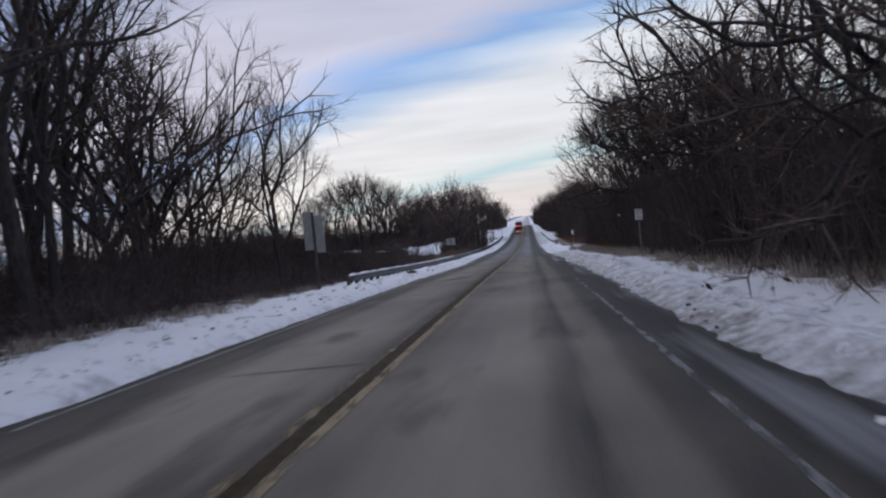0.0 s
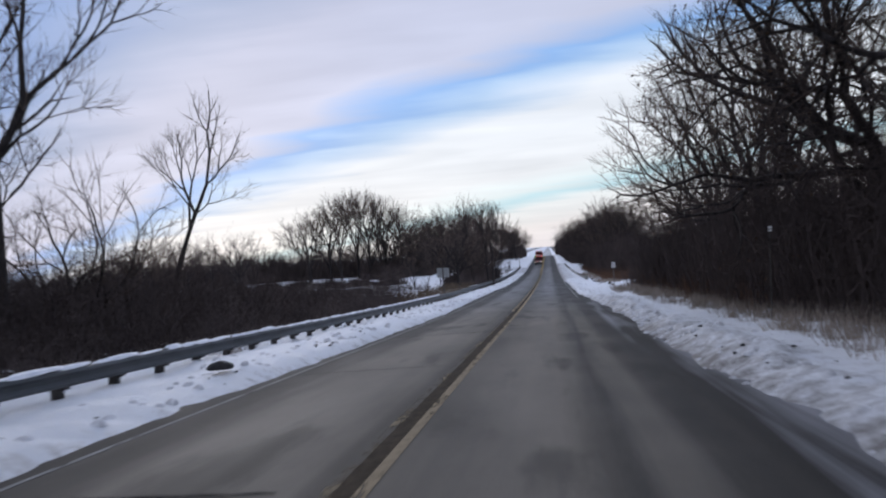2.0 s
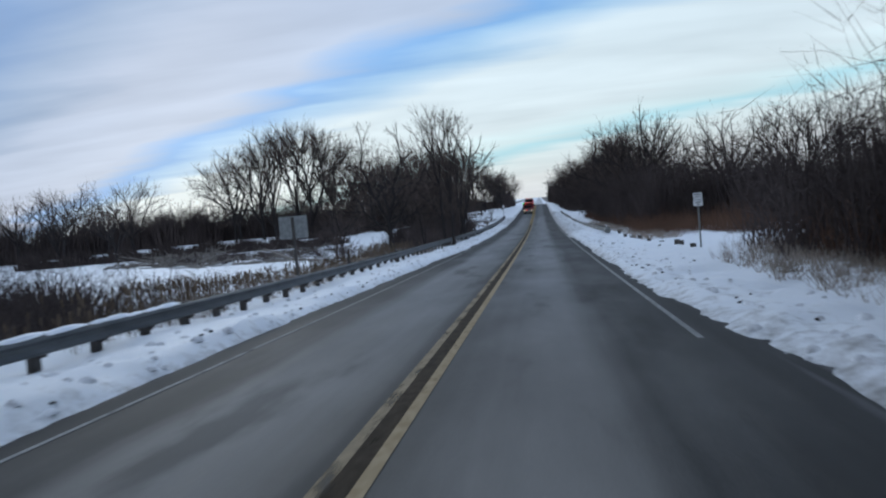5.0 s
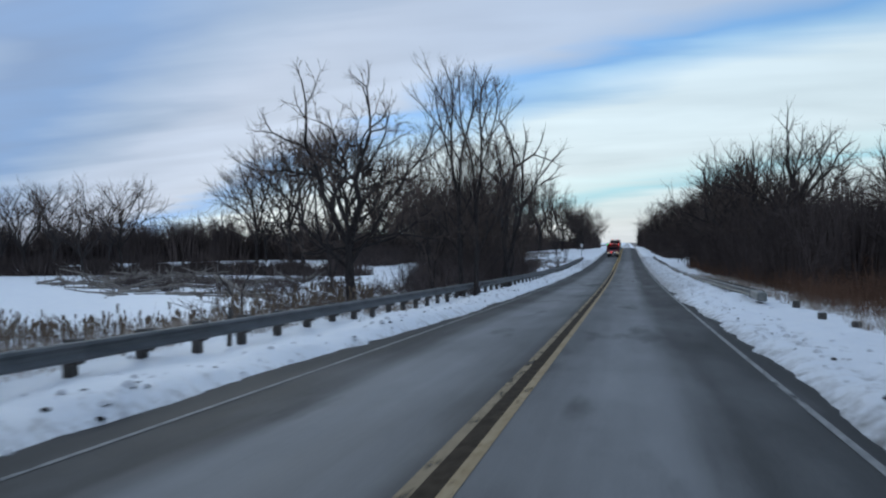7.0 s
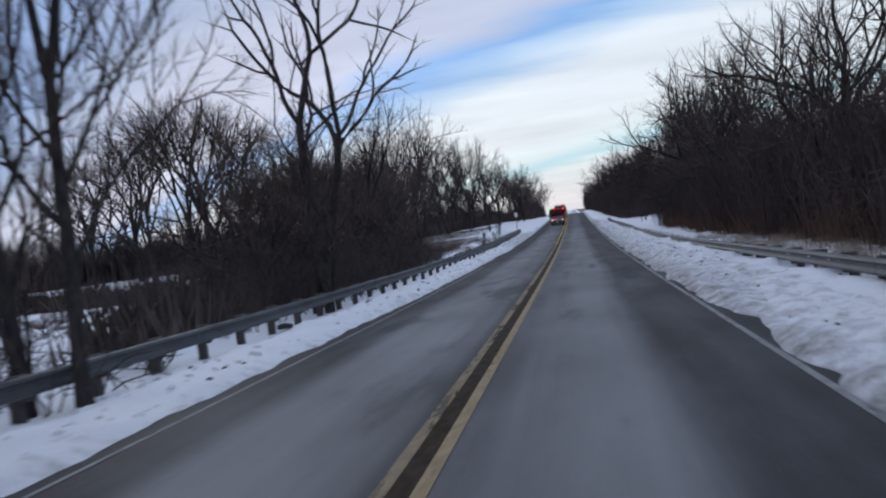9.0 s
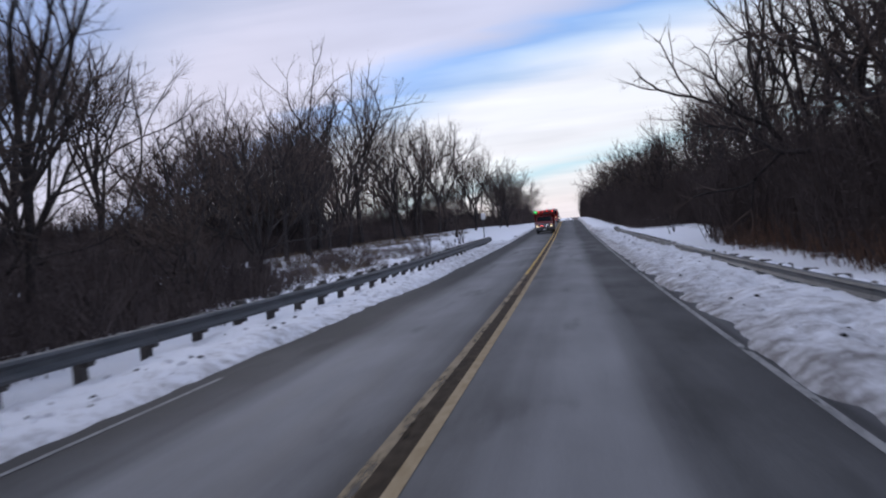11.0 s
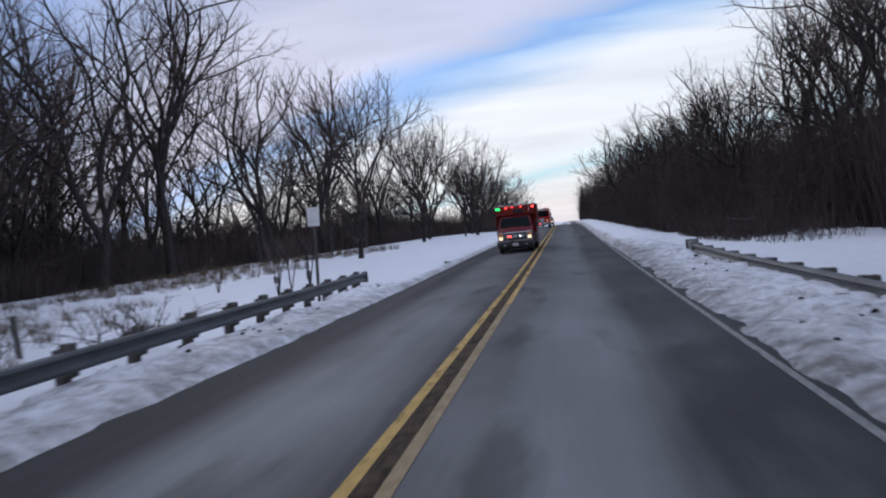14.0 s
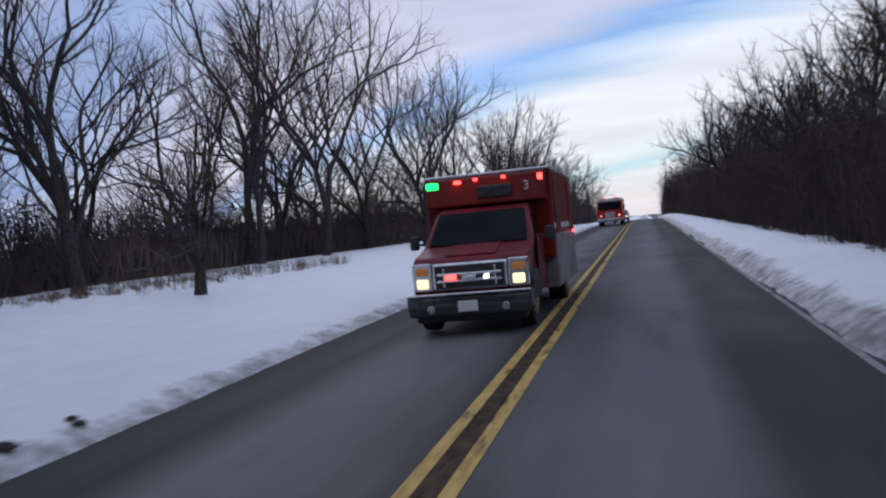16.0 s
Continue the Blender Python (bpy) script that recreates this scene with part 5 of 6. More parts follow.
# lower brush opposite
hedge(T_LOW, [(-10.2, 16, 0.5), (-9.8, 40, 0.65), (-9.6, 66, 0.6), (-9.6, 82, 0.45)], 6.0, 0.75)
hedge(T_LOW, [(-13.4, 14, 1.25), (-13.2, 40, 1.4), (-12.8, 58, 1.3), (-12.0, 70, 1.0), (-11.6, 96, 0.85), (-12.5, 110, 0.6)], 6.0, 1.0)
hedge(T_DEEP, [(-16.0, 8, 0.72), (-15.6, 62, 0.6)], 9.0, 1.0)
hedge(T_RED, [(9.3, 58, 0.9), (9.3, 84, 1.1), (9.9, 104, 0.9)], 7.0, 0.9, "red-brown dry brush")
# brush beside the dip
hedge(T_RED, [(9.6, 128, 0.9), (10.3, 150, 1.0), (9.6, 200, 1.0), (10.2, 214, 0.9)], 6.0, 1.0, "red-brown dry brush")
hedge(T_RED, [(9.6, 146, 1.0), (12.6, 130, 1.05), (14.2, 123, 1.1), (24, 115, 1.1), (40, 110, 1.1)], 3.6, 1.0, "red-brown dry brush")
hedge(T_RED, [(12.4, 144, 1.2), (16.0, 131, 1.3), (27, 121, 1.3), (44, 115, 1.3)], 4.4, 1.1, "red-brown dry brush")
hedge(T_CORE, [(14.6, 150, 1.9), (18.5, 138, 1.9), (32, 128, 2.1), (56, 120, 2.3)], 7.0, 1.0)
hedge(T_TALL, [(12.0, 146, 1.0), (11.4, 180, 1.1), (11.2, 216, 1.1)], 6.5, 1.0)
hedge(T_DEEP, [(15.5, 142, 1.0), (14.5, 180, 1.1), (14.5, 218, 1.1)], 7.5, 1.0)
hedge(T_DEEP, [(15.5, 144, 1.0), (30, 130, 1.15), (56, 122, 1.3)], 7.5, 1.0)
hedge(T_FAR, [(20, 150, 1.7), (60, 132, 2.0), (110, 130, 2.2)], 11.0, 1.2)
hedge(T_FAR, [(22, 150, 1.5), (24, 215, 1.6)], 11.0, 1.0)
# brush behind the rail
hedge(T_LOW, [(-9.5, 157, 0.9), (-9.0, 164, 1.15), (-9.0, 175, 1.05), (-9.0, 186, 0.8), (-10.5, 200, 0.65)], 6.5, 0.9)
hedge(T_TALL, [(-10.6, 160, 0.75), (-11.5, 174, 0.7), (-12.5, 192, 0.5)], 7.5, 0.9)
hedge(T_DEEP, [(-13.5, 166, 0.6), (-16, 190, 0.42)], 9.0, 1.0)
# hedge beyond the lawn
hedge(T_LOW, [(-28.5, 224, 0.85), (-25.5, 250, 1.2), (-24.5, 280, 1.2), (-19.0, 312, 1.2), (-13.5, 342, 1.2)], 8.0, 1.0)
hedge(T_DEEP, [(-34, 222, 0.6), (-29, 250, 0.75), (-28, 290, 0.75), (-20.5, 322, 0.75), (-15, 352, 0.75)], 9.0, 1.0)
hedge(T_WOOD, [(-36, 236, 0.9), (-37, 270, 1.1), (-32, 305, 1.1), (-22, 340, 1.1)], 10.0, 1.0)
# tall woods beyond the far rail
hedge(T_TALL, [(12.6, 218, 1.05), (15.0, 232, 1.05), (15.8, 246, 1.25), (14.8, 268, 1.4), (12.0, 300, 1.3), (9.6, 330, 1.1), (7.6, 352, 1.0)], 6.5, 1.0)
hedge(T_FAR, [(22, 222, 2.1), (23, 255, 2.4), (21, 280, 2.4), (17, 315, 2.0), (14.5, 350, 1.7)], 8.0, 1.0)
hedge(T_TALL, [(9.9, 255, 0.6), (9.3, 266, 0.85), (9.0, 285, 0.95), (8.4, 310, 0.95), (7.9, 335, 0.95)], 6.5, 0.8)
hedge(T_LOW, [(10.4, 246, 0.6), (8.8, 252, 0.8), (8.4, 264, 0.9), (8.2, 300, 0.9), (7.8, 335, 0.9)], 7.5, 0.8)
hedge(T_TALL, [(11.8, 250, 0.8), (11.0, 275, 0.9), (9.6, 305, 0.9)], 7.5, 1.0)
# across the marsh
hedge(T_WOOD, [(-34, 218, 0.5), (-40, 244, 1.2), (-62, 252, 1.5), (-92, 230, 1.6), (-112, 200, 1.6), (-132, 150, 1.8), (-140, 90, 1.7), (-120, 30, 1.7)], 7.0, 1.0, "dark leafless wood edge across the marsh")
hedge(T_WOOD, [(-40, 282, 1.7), (-70, 276, 1.8), (-110, 250, 2.0)], 8.0, 1.2, "dark leafless wood edge across the marsh")
# far end of the road
hedge(T_FAR, [(-11.5, 340, 1.0), (-13, 470, 1.5)], 9.0, 1.0, "dark brush lining the distant road")
hedge(T_FAR, [(7.8, 352, 1.6), (9.0, 470, 2.0)], 9.0, 1.0, "dark brush lining the distant road")

# thick undergrowth inside the brush
hedge(T_LOW, [(-16.5, 62, 1.1), (-16.5, 84, 1.05), (-17.5, 108, 0.95)], 7.0, 1.0)
hedge(T_CORE, [(-20, 60, 1.0), (-22, 110, 0.85)], 8.0, 1.1)
hedge(T_CORE, [(-27, 62, 0.95), (-31, 114, 0.75)], 9.0, 1.2)
hedge(T_CORE, [(-10.6, 157, 0.8), (-11.2, 170, 0.95), (-11.6, 196, 0.75)], 8.0, 0.8)
hedge(T_CORE, [(12.6, 4, 1.5), (12.6, 60, 1.5), (12.6, 100, 1.3)], 9.0, 0.8)
hedge(T_CORE, [(13.4, 146, 1.9), (13.0, 180, 2.1), (13.0, 218, 2.0), (16.0, 240, 2.0), (14.5, 275, 1.8), (11.0, 320, 1.6)], 9.0, 0.9)
hedge(T_CORE, [(-27.5, 226, 0.7), (-26, 250, 0.8), (-25.0, 280, 0.8), (-19.5, 312, 0.8), (-14.0, 342, 0.8)], 9.0, 0.7)
hedge(T_CORE, [(-14.6, 6, 0.95), (-14.4, 58, 0.85), (-14.0, 70, 0.6), (-14.0, 98, 0.55)], 10.0, 0.8)
hedge(T_CORE, [(-40, 222, 0.6), (-44, 242, 1.5), (-64, 248, 2.3), (-94, 228, 2.6), (-114, 200, 2.6), (-134, 150, 2.5), (-142, 90, 2.5), (-122, 30, 2.5)], 8.0, 1.2, "dark leafless wood edge across the marsh")
hedge(T_CORE, [(-30, 193, 0.7), (-50, 199, 0.85), (-78, 196, 0.95)], 8.0, 1.0, "dark leafless wood edge across the marsh")

# ---- grass, reeds, dead wood ----
def shoot_patch(seed, reach=3.6, clumps=9):
    """Clumps of crooked arching shoots with short side twigs."""
    r = random.Random(seed)
    w = Wood()
    for _ in range(clumps):
        c = Vector((r.uniform(-reach, reach), r.uniform(-reach, reach), -0.1))
        size = r.uniform(0.6, 1.0)
        for _ in range(r.randint(5, 9)):
            p, d = c + Vector((r.gauss(0, 0.15), r.gauss(0, 0.15), 0)), (Vector((r.gauss(0, 0.5), r.gauss(0, 0.5), 1))).normalized()
            pts = [p]
            for i in range(5):
                d = (d + rvec(r) * 0.30 + Vector((d.x * 0.1, d.y * 0.1, -0.07))).normalized()
                p = p + d * 0.34 * size
                pts.append(p)
                for _ in range(2):
                    w.sprig(p, p + (d + rvec(r) * 0.9).normalized() * r.uniform(0.25, 0.6) * size, 0.012, r)
            w.tube(pts, [0.022, 0.019, 0.016, 0.013, 0.011, 0.008], 3)
    return w.mesh("shoots", M_BRUSH, False)


SHOOTS = [shoot_patch(s) for s in (61, 62, 63)]
for k in range(22):
    u, v = rng.random(), rng.random() ** 1.2
    spread(SHOOTS[k % 3], -19 - 31 * u - 5 * v, 152 + 22 * u + 25 * v, k * 77, 1, 1, rng.uniform(0.6, 1.1), "dark tangled shoots among fallen trunks in snow", "shoots", "shoots")
for k in range(9):
    spread(SHOOTS[k % 3], -9.6 - 5.0 * rng.random() ** 1.3, 133 + 21 * rng.random(), k * 77, 0.9, 0.9, rng.uniform(0.6, 1.1), "dark tangled shoots behind the guard rail", "shoots", "shoots")
for k in range(8):
    spread(SHOOTS[k % 3], -9.6 - 5.5 * rng.random(), 200 + 3.9 * k, k * 77, 0.9, 0.9, rng.uniform(0.5, 0.9), "thin dark shoots poking through snowy weeds", "shoots", "shoots")
def tufts(seed, rx, ry, count, h, rad, material, spread_=0.25, name="grass_tufts"):
    r = random.Random(seed)
    w = Wood()
    for _ in range(count // 12):
        cx, cy = r.uniform(-rx, rx), r.uniform(-ry, ry)
        for _ in range(12):
            p = Vector((cx + r.gauss(0, 0.10), cy + r.gauss(0, 0.10), -0.06))
            q = p + Vector((r.gauss(0, spread_), r.gauss(0, spread_), r.uniform(0.5, 1.0))) * h
            w.sprig(p, q, rad * 1.3, r)
    return w.mesh(name, material, False)


GRASS = [tufts(s, 1.6, 4, 1100, 0.55, 0.007, M_DRYGRASS, 0.35) for s in (1, 2)]
WEEDS = [tufts(s, 2.5, 4, 900, 0.75, 0.007, M_REED, 0.22) for s in (3, 4)]


def reeds(seed, rx, ry, count):
    r = random.Random(seed)
    w = Wood()
    for _ in range(count):
        p = Vector((r.uniform(-rx, rx), r.uniform(-ry, ry), -0.1))
        h = r.uniform(0.6, 1.25)
        q = p + Vector((r.gauss(0, 0.08), r.gauss(0, 0.08), 1)) * h
        w.cone(p, q, 0.012)
        if r.random() < 0.5:
            w.tube([p.lerp(q, 0.72), p.lerp(q, 0.76), p.lerp(q, 0.93), p.lerp(q, 0.96)], [0.01, 0.028, 0.028, 0.008], 5)
        for _ in range(2):
            e = p + Vector((r.gauss(0, 0.25), r.gauss(0, 0.25), 0.75)) * h * 0.8
            w.cone(p, e, 0.008)
    return w.mesh("cattails", M_REED, False)


REEDS = [reeds(s, 1.8, 4.0, 130) for s in (1, 2)]
for k in range(13):
    y = 8 + k * 7.6
    spread(GRASS[(k + 1) % 2], 9.0 + 0.3 * math.sin(k * 1.7), y + 3.5, 180 * (k % 2), 0.8, 1, rng.uniform(0.9, 1.4), "tan dry grass with snow at the brush edge", "grass", "dry_grass")
    spread(GRASS[k % 2], 8.3 + 0.4 * math.sin(k * 2.1), y, 180 * (k % 2), 1, 1, rng.uniform(0.8, 1.4), "tan dry grass with snow at the brush edge", "grass", "dry_grass")
for k in range(9):
    spread(GRASS[k % 2], -9.3 + 0.6 * math.sin(k * 1.3), 14 + k * 6.5, 180 * (k % 2), 1, 1, rng.uniform(0.6, 1.0), "tan dry grass with snow at the brush edge", "grass", "dry_grass")
for k in range(8):
    spread(GRASS[k % 2], 8.3 + 0.5 * math.sin(k), 126 + k * 7.5, 180 * (k % 2), 0.8, 1, rng.uniform(0.6, 1.0), "tan dry grass poking through snow", "grass", "dry_grass")
for k in range(6):
    spread(WEEDS[k % 2], -9.6 - (k % 3) * 1.9 + 0.4 * math.sin(k), 205 + k * 6.2, 180 * (k % 2), 1, 1, rng.uniform(0.5, 0.9), "brown dead weeds poking through snow", "weeds", "dead_weeds")
for k in range(16):
    spread(WEEDS[k % 2], -15.5 - (k % 3) * 3 + math.sin(k), 224 + (k // 2) * 8.0, 180 * (k % 2), 1, 1, rng.uniform(0.5, 0.9), "brown dead weeds poking through snow", "weeds", "dead_weeds")
for k in range(9):
    spread(REEDS[k % 2], -8.9 - 0.9 * (k % 3) + 0.4 * math.sin(k * 2), 93 + k * 5.6, 180 * (k % 2), 1, 1, rng.uniform(0.7, 1.0), "dry brown cattails at the marsh edge", "reeds", "cattails")
for k in range(10):
    spread(REEDS[k % 2], -12.5 - 1.7 * k, 132 + 2.5 * math.sin(k * 2.2), k * 40, 1.3, 0.8, rng.uniform(0.55, 0.95), "dry brown cattails in the frozen marsh", "reeds", "cattails")
for k in range(10):
    spread(GRASS[k % 2], -8.4 + 0.4 * math.sin(k), 96 + k * 5, 180 * (k % 2), 0.8, 1, rng.uniform(0.4, 0.7), "tan dry grass behind the guard rail", "grass", "dry_grass")


def log(x, y, turn, length, rad, tip):
    r = random.Random(int(x * 10 + y))
    w = Wood()
    pts, p = [], Vector((0, 0, 0))
    d = Vector((1, 0, tip))
    for i in range(7):
        pts.append(p.copy())
        d = (d + rvec(r) * 0.10).normalized()
        p = p + d * (length / 6)
    w.tube(pts, [rad * (1 - 0.09 * i) for i in range(7)], 7)
    for k in range(4):
        i = r.randint(2, 5)
        w.cone(pts[i], pts[i] + (rvec(r) + Vector((0.5, 0, 0.5))) * length * 0.22, rad * 0.45)
    ob = tagged(new("fallen_log", w.mesh("fallen_log", M_LOG)), "pale fallen trunk lying in the snowy marsh", "log", "fallen trunks in the marsh")
    ob.matrix_basis = pose(x, y, gz(x, y) + rad * 0.5, 0, 0, turn)


# heap of fallen trunks along the far shore, under the wood edge
for k in range(90):
    u, v = rng.random(), rng.random() ** 1.3
    log(-20 - 34 * u - 6 * v, 151 + 23 * u + 3 * math.sin(u * 11) + 26 * v, rng.gauss(0, 26) + (180 if k % 2 else 0), rng.uniform(2.5, 6.5), rng.uniform(0.06, 0.17), rng.uniform(-0.02, 0.16))
log(-8.3, 103.5, 70, 1.6, 0.05, 0.15)

# ---- vehicles ----
def wheel(parent, x, y, r, w, side):
    tyre = part("wheel", cyl((0, 0, 0), r, w, "X", 28, 0.03), M_RUBBER, parent, "black winter tyre")
    tyre.location = (x, y, r)
    s = side * (w / 2)
    bm = cyl((s * 0.9, 0, 0), r * 0.58, 0.04, "X", 24, 0.01)
    cyl((s * 1.02, 0, 0), r * 0.2, 0.06, "X", 16, 0.008, bm=bm)
    part("rim", bm, M_CHROME, tyre, "dull metal rim")


def lamp(name, material, c, size, parent, label="", shape="box"):
    x, y, z = c
    w, h = size
    if shape == "box":
        bm = box(x - w / 2, x + w / 2, y - 0.03, y + 0.03, z - h / 2, z + h / 2, min(w, h) * 0.2)
    else:
        bm = cyl((x, y, z), w / 2, 0.06, "Y", 20, 0.008)
    return part(name, bm, material, parent, label)


def digit(text, size, parent, loc, material):
    cu = bpy.data.curves.new("digit", "FONT")
    cu.body, cu.size, cu.extrude = text, size, 0.004
    tmp = new("digit_tmp", cu)
    me = bpy.data.meshes.new_from_object(tmp.evaluated_get(bpy.context.evaluated_depsgraph_get()))
    bpy.data.objects.remove(tmp)
    me.materials.clear()
    me.materials.append(material)
    ob = new("numeral", me)
    ob.parent = parent
    ob.matrix_basis = pose(*loc, 90, 0, 0)
    return ob


def ambulance(x, y):
    top = tagged(new("ambulance"), "red ambulance with flashing lights and lit headlights on the road", "ambulance")
    top.location = (x, y, rz(y + 2.5) - 0.02)
    tap = lambda yy, z: 1.0 - 0.16 * max(0.0, (z - 1.25) / 0.8) - 0.05 * max(0, 0.5 - yy)
    cab = part("cab_body", prism([(0.20, 0.48), (0.14, 0.70), (0.14, 1.06), (0.24, 1.16), (0.92, 1.33), (1.52, 1.98), (1.75, 2.06), (2.45, 2.10), (2.45, 0.48)], -0.97, 0.97, 0.045, tap), M_RED, top, "dark red cab with a sloping bonnet")
    part("bonnet_ridge", prism([(0.26, 1.16), (0.90, 1.32), (0.90, 1.355), (0.26, 1.19)], -0.42, 0.42, 0.012), M_RED, cab)
    # windscreen set into the slope
    slope = math.atan2(1.98 - 1.33, 1.52 - 0.92)
    bm = box(-0.85, 0.85, -0.43, 0.41, -0.012, 0.012, 0.02)
    for v in bm.verts:
        v.co.x *= 1.0 - 0.10 * (v.co.y + 0.43) / 0.84
    bm.transform(Matrix.Translation((0, 1.205, 1.665)) @ Matrix.Rotation(slope, 4, "X"))
    part("windscreen", bm, M_GLASS_DARK, cab, "dark sloping windscreen")
    for s in (-1, 1):
        part("side_window", box(s * 0.905 - 0.012, s * 0.905 + 0.012, 1.45, 2.05, 1.42, 1.86, 0.01, seg=1), M_GLASS_DARK, cab)
        part("door", box(s * 0.965 - 0.012, s * 0.965 + 0.012, 1.25, 2.22, 0.62, 1.36, 0.01, seg=1), M_RED, cab)
        part("wiper", box(s * 0.36 - 0.30, s * 0.36 + 0.30, 1.0, 1.03, 1.425, 1.44, 0.004, seg=1), M_BLACK, cab)
    # grille
    gr = part("grille", box(-0.62, 0.62, 0.10, 0.17, 0.66, 1.08, 0.04), M_CHROME, top, "wide chrome grille frame")
    part("grille_mesh", box(-0.57, 0.57, 0.085, 0.12, 0.70, 1.04, 0.015), M_BLACK, gr)
    for z in (0.80, 0.90):
        part("grille_bar", box(-0.53, 0.53, 0.055, 0.10, z - 0.022, z + 0.022, 0.01, seg=1), M_CHROME, gr)
    part("badge", box(-0.12, 0.12, 0.04, 0.07, 0.805, 0.895, 0.03), M_CHROME, gr)
    for s in (-1, 1):
        part("grille_side_bar", box(s * 0.42 - 0.02, s * 0.42 + 0.02, 0.06, 0.10, 0.71, 1.0, 0.01, seg=1), M_CHROME, gr)
        lamp("headlight", M_HEAD, (s * 0.79, 0.13, 0.78), (0.21, 0.16), top, "lit square headlight")
        lamp("turn_signal", M_AMBER, (s * 0.79, 0.13, 0.965), (0.22, 0.12), top, "amber lens")
        part("headlight_bezel", box(s * 0.79 - 0.165, s * 0.79 + 0.165, 0.12, 0.19, 0.66, 1.09, 0.02), M_CHROME, top)
    lamp("grille_flasher", M_REDLAMP, (-0.30, 0.05, 0.86), (0.18, 0.07), top, "red flasher in the grille")
    lamp("grille_flasher", M_WHITELAMP, (0.28, 0.05, 0.84), (0.08, 0.05), top, "small white flasher")
    # bumper
    bp = part("bumper", prism([(-0.12, 0.36), (-0.16, 0.42), (-0.16, 0.58), (-0.10, 0.63), (0.20, 0.63), (0.20, 0.36)], -1.0, 1.0, 0.03), M_DARK_CHROME, top, "dull dark chrome bumper")
    part("bumper_strip", box(-0.99, 0.99, -0.175, -0.10, 0.605, 0.64, 0.008, seg=1), M_CHROME, bp, "bright chrome edge along the bumper top")
    part("bumper_skirt", box(-0.97, 0.97, -0.168, -0.05, 0.30, 0.47, 0.03), M_BLACK, bp, "black lower half of the bumper")
    part("air_slot", box(-0.46, 0.46, -0.172, -0.15, 0.50, 0.58, 0.01, seg=1), M_BLACK, bp)
    part("valance", box(-0.9, 0.9, -0.02, 0.25, 0.20, 0.38, 0.04), M_BLACK, top, "black lower valance")
    part("plate", box(-0.16, 0.16, -0.20, -0.185, 0.36, 0.52, 0.01, seg=1), M_WHITE_PAINT, bp, "blank pale number plate")
    for s in (-1, 1):
        lamp("fog_light", M_CHROME, (s * 0.60, -0.17, 0.41), (0.13, 0.13), bp, "round fog light", "round")
    # mirrors
    for s in (-1, 1):
        mr = part("mirror", box(s * 1.20 - 0.08, s * 1.20 + 0.08, 1.18, 1.30, 1.30, 1.58, 0.04), M_BLACK, top, "tall black wing mirror")
        part("mirror_arm", box(min(s * 0.88, s * 1.18), max(s * 0.88, s * 1.18), 1.22, 1.26, 1.38, 1.42, 0.008, seg=1), M_BLACK, mr)
        wheel(top, s * 0.77, 0.72, 0.39, 0.24, s)
        wheel(top, s * 0.84, 4.55, 0.39, 0.34, s)
        part("wheel_arch", prism([(0.22, 0.42), (0.30, 0.75), (0.52, 0.86), (0.92, 0.86), (1.14, 0.75), (1.22, 0.42)], s * 0.955 - 0.03, s * 0.955 + 0.03, 0.01), M_BLACK, cab)
    # box body
    bx = part("box_body", box(-1.17, 1.17, 2.15, 6.25, 0.95, 2.78, 0.06), M_ORANGE_RED, top, "orange-red square patient box")
    part("lower_panel", box(-1.176, 1.176, 2.42, 6.2, 0.42, 1.40, 0.03), M_GREY_PAINT, top, "salt-grey lower panels")
    part("over_cab", prism([(1.78, 2.12), (1.98, 2.70), (2.25, 2.76), (2.25, 2.10)], -1.10, 1.10, 0.05), M_ORANGE_RED, bx)
    part("vent", box(-0.12, 0.52, 1.79, 1.90, 2.24, 2.50, 0.03), M_BLACK, bx, "dark recessed panel over the cab")
    for s in (-1, 1):
        part("side_stripe", box(s * 1.172 - 0.006, s * 1.172 + 0.006, 2.3, 6.1, 1.50, 1.62, 0.0), M_WHITE_PAINT, bx, "pale stripe along the box")
        part("side_door", box(s * 1.178 - 0.01, s * 1.178 + 0.01, 2.5, 3.3, 1.42, 2.62, 0.01, seg=1), M_ORANGE_RED, bx)
        part("locker_door", box(s * 1.178 - 0.01, s * 1.178 + 0.01, 5.1, 6.0, 1.42, 2.6, 0.01, seg=1), M_ORANGE_RED, bx)
    part("trim_edge", box(-1.19, 1.19, 2.13, 6.27, 2.74, 2.80, 0.015, seg=1), M_CHROME, bx)
    lamp("corner_flasher", M_GREENLAMP, (-0.98, 1.93, 2.58), (0.24, 0.15), top, "lit green flasher")
    for k, xx in enumerate((-0.50, -0.16, 0.36)):
        lamp("flasher", M_REDLAMP, (xx, 1.93, 2.62 + 0.03 * (k > 0)), (0.13 if k == 0 else 0.08, 0.07 if k == 0 else 0.05), top, "lit red flasher")
    lamp("corner_flasher", M_REDLAMP, (1.02, 1.95, 2.58), (0.10, 0.15), top, "lit red flasher")
    digit("3", 0.22, bx, (0.68, 1.80, 2.15), M_WHITE_PAINT)
    # settle the upper body to its true height and the whole to its true width
    for ob in top.children_recursive:
        if ob.name.startswith(("wheel", "rim", "numeral")) and not ob.name.startswith("wheel_arch"):
            continue
        for v in ob.data.vertices:
            v.co.x *= 0.94
            if v.co.z > 1.2:
                v.co.z = 1.2 + (v.co.z - 1.2) * 0.83
    part("step", box(-1.1, 1.1, 6.2, 6.42, 0.40, 0.48, 0.02), M_BLACK, top)
    part("chassis", box(-0.6, 0.6, 0.5, 6.1, 0.28, 0.5, 0.03), M_BLACK, top)
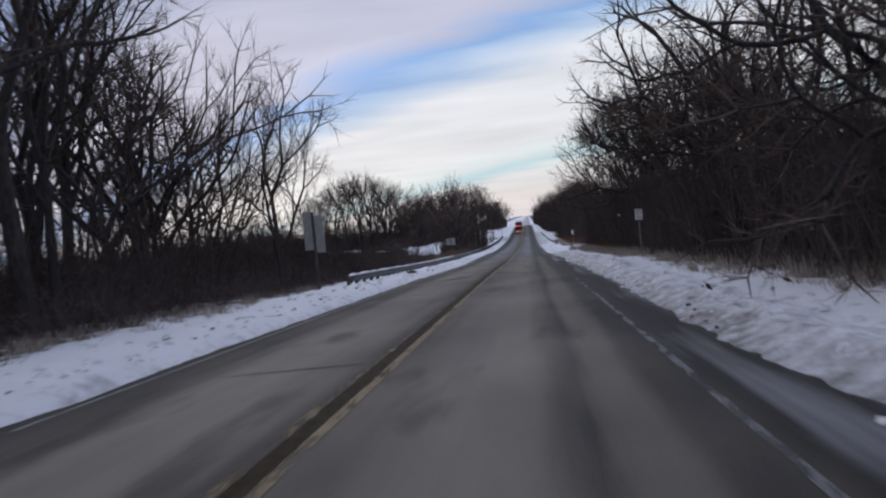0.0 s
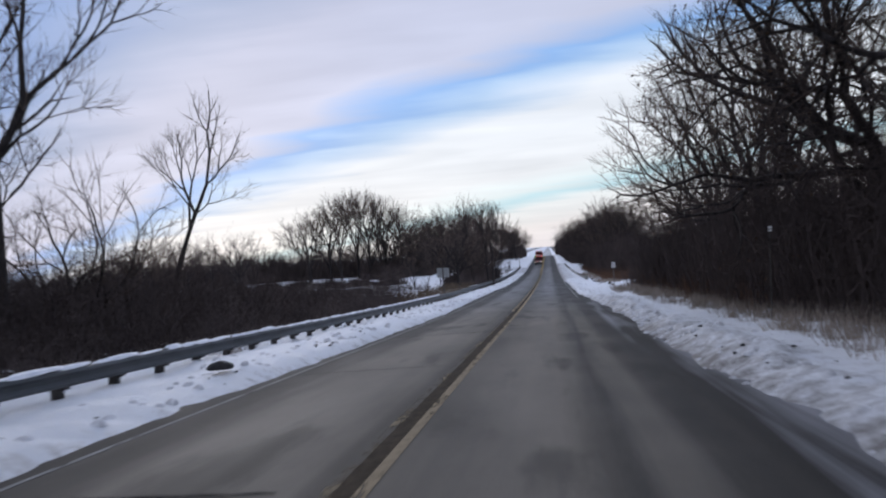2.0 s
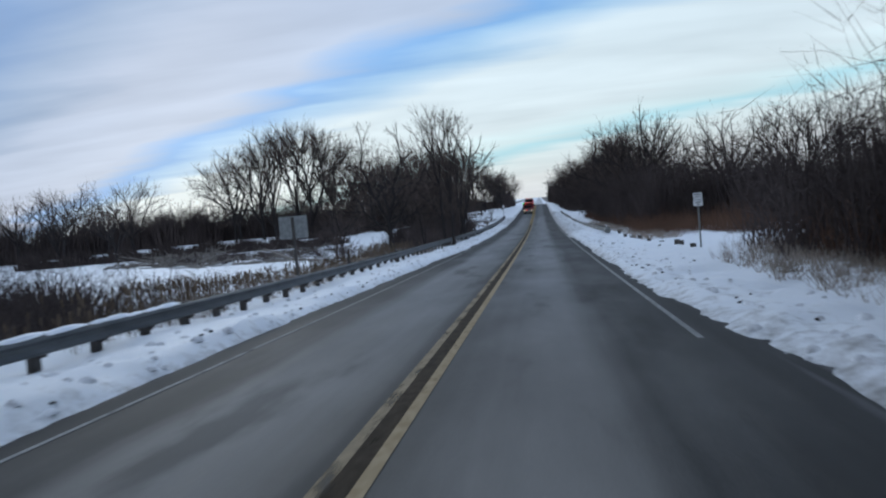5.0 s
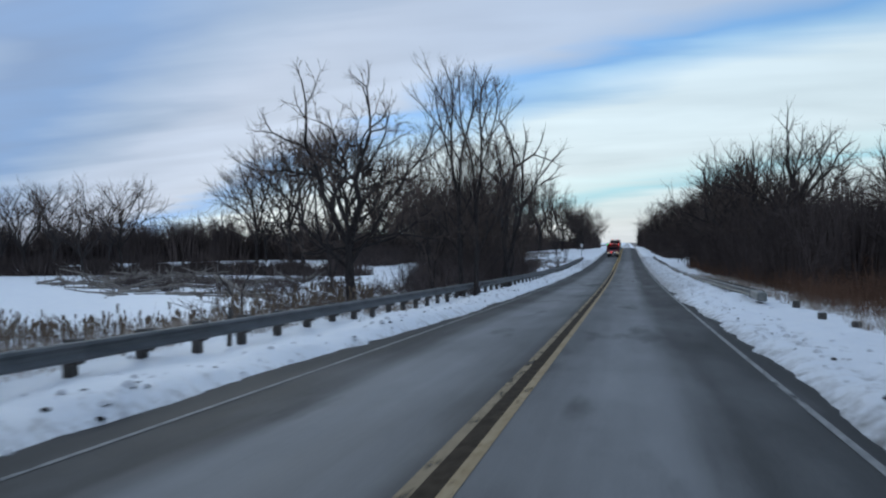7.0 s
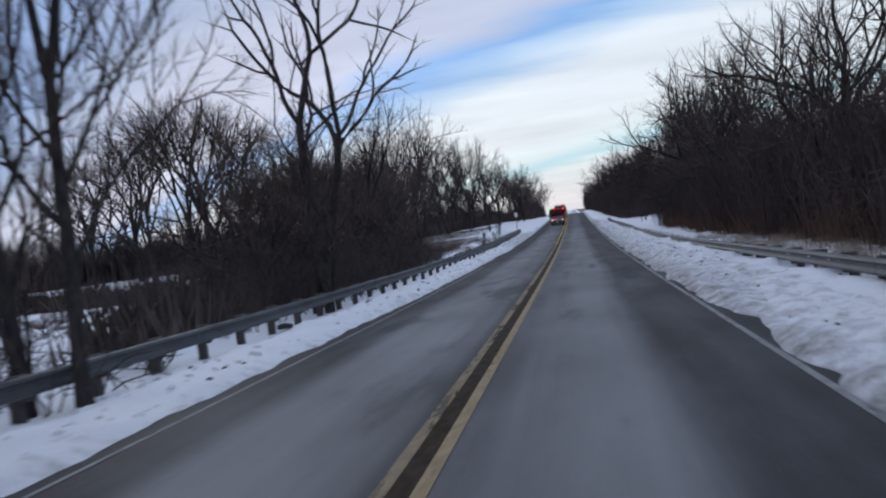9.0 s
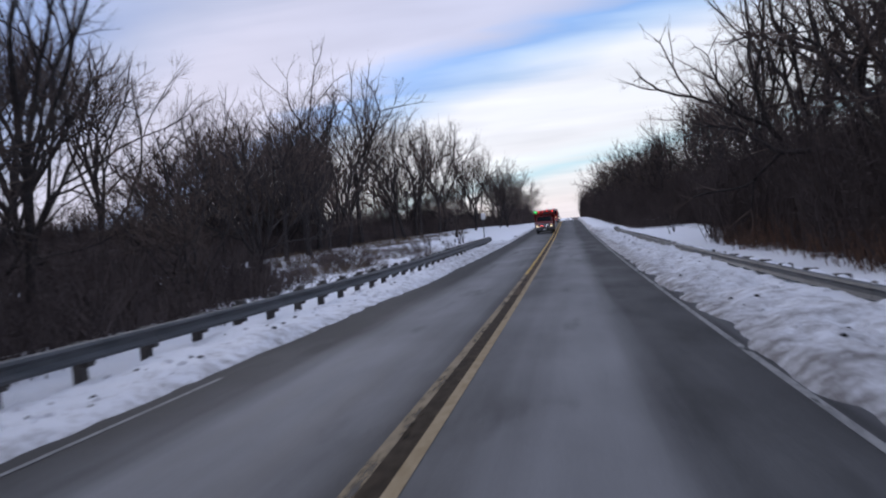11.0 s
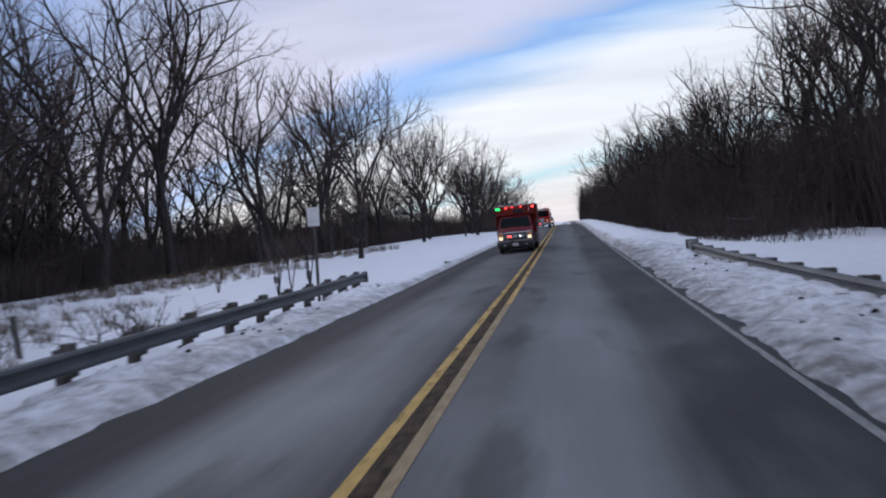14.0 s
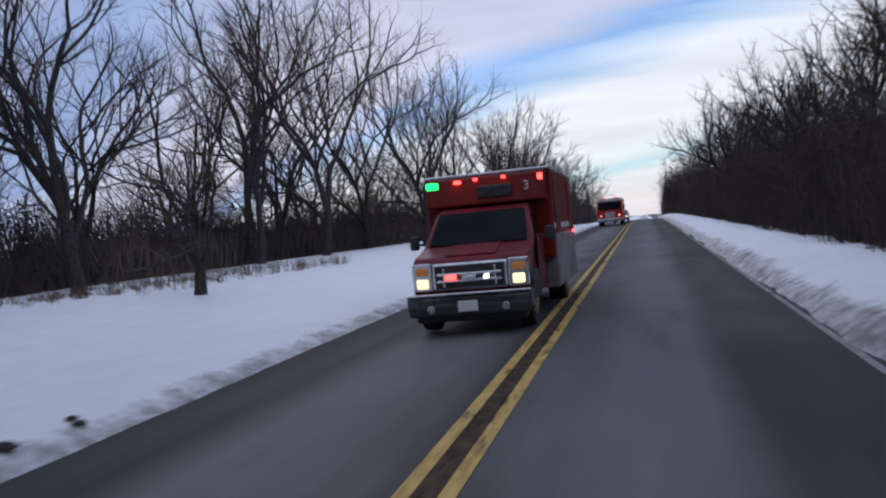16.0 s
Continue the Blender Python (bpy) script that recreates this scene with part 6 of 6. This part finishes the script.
    lamp("marker_light", M_REDLAMP, (1.185, 5.0, 1.35), (0.05, 0.06), top, "small red side marker")
    return top


def fire_engine(x, y):
    top = tagged(new("fire_engine"), "red fire engine with a white cab roof on the road", "fire engine")
    top.location = (x, y, rz(y + 3) - 0.02)
    cab = part("cab_body", prism([(0.0, 0.50), (-0.02, 1.45), (0.14, 2.35), (0.30, 2.50), (2.6, 2.52), (2.6, 0.50)], -1.2, 1.2, 0.06), M_ENGINE_RED, top, "flat-fronted red cab")
    part("roof", box(-1.19, 1.19, 0.10, 2.6, 2.34, 2.62, 0.05), M_WHITE_PAINT, cab, "white roof")
    bm = box(-1.05, 1.05, -0.015, 0.015, -0.40, 0.40, 0.02)
    bm.transform(Matrix.Translation((0, 0.05, 1.90)) @ Matrix.Rotation(-0.17, 4, "X"))
    part("windscreen", bm, M_GLASS_DARK, cab, "wide dark windscreen")
    part("bumper", box(-1.24, 1.24, -0.42, 0.05, 0.42, 0.72, 0.05), M_CHROME, top, "deep chrome bumper")
    part("grille", box(-0.45, 0.45, -0.05, 0.02, 0.82, 1.30, 0.03), M_CHROME, cab)
    for s in (-1, 1):
        lamp("headlight", M_HEAD, (s * 0.86, -0.03, 0.98), (0.14, 0.11), top, "lit headlight")
        lamp("flasher", M_REDBAR, (s * 0.62, 0.30, 2.66), (0.5, 0.09), top, "red light bar half")
        wheel(top, s * 1.02, 1.1, 0.5, 0.3, s)
        wheel(top, s * 1.0, 5.6, 0.5, 0.4, s)
        part("mirror", box(s * 1.36 - 0.08, s * 1.36 + 0.08, -0.02, 0.08, 1.5, 1.95, 0.03), M_BLACK, top, "black mirror")
        part("side_window", box(s * 1.195 - 0.012, s * 1.195 + 0.012, 0.4, 2.3, 1.55, 2.25, 0.01, seg=1), M_GLASS_DARK, cab)
    part("pump_body", box(-1.22, 1.22, 2.7, 7.6, 0.55, 2.55, 0.05), M_ENGINE_RED, top, "red equipment body")
    part("white_band", box(-1.23, 1.23, 2.75, 7.55, 1.15, 1.38, 0.01, seg=1), M_WHITE_PAINT, top, "white band")
    part("chassis", box(-0.7, 0.7, 0.1, 7.4, 0.35, 0.6, 0.03), M_BLACK, top)
    return top


def small_car(x, y):
    top = tagged(new("car"), "dark car with lit headlights behind the fire engine", "car")
    top.location = (x, y, rz(y + 2) - 0.02)
    body = part("body", prism([(0.0, 0.35), (-0.03, 0.62), (0.15, 0.82), (1.15, 0.98), (1.75, 1.42), (3.2, 1.46), (4.0, 1.0), (4.4, 0.92), (4.42, 0.35)], -0.88, 0.88, 0.05, lambda yy, z: 1 - 0.2 * max(0, z - 0.95) / 0.5), M_GREY_PAINT, top)
    bm = box(-0.62, 0.62, -0.36, 0.34, -0.012, 0.012, 0.02)
    bm.transform(Matrix.Translation((0, 1.44, 1.21)) @ Matrix.Rotation(math.atan2(0.44, 0.6), 4, "X"))
    part("windscreen", bm, M_GLASS_DARK, body)
    part("bumper", box(-0.86, 0.86, -0.10, 0.08, 0.32, 0.55, 0.05), M_BLACK, top)
    for s in (-1, 1):
        lamp("headlight", M_HEAD, (s * 0.66, 0.01, 0.68), (0.28, 0.13), top, "lit headlight")
        wheel(top, s * 0.78, 0.85, 0.32, 0.2, s)
        wheel(top, s * 0.78, 3.5, 0.32, 0.2, s)
    return top


ambulance(-1.15, 256.55)
fire_engine(-1.72, 325.0)
small_car(-1.15, 340.0)

rope_fence(9.3, 255.5, 10.7, 255.2)
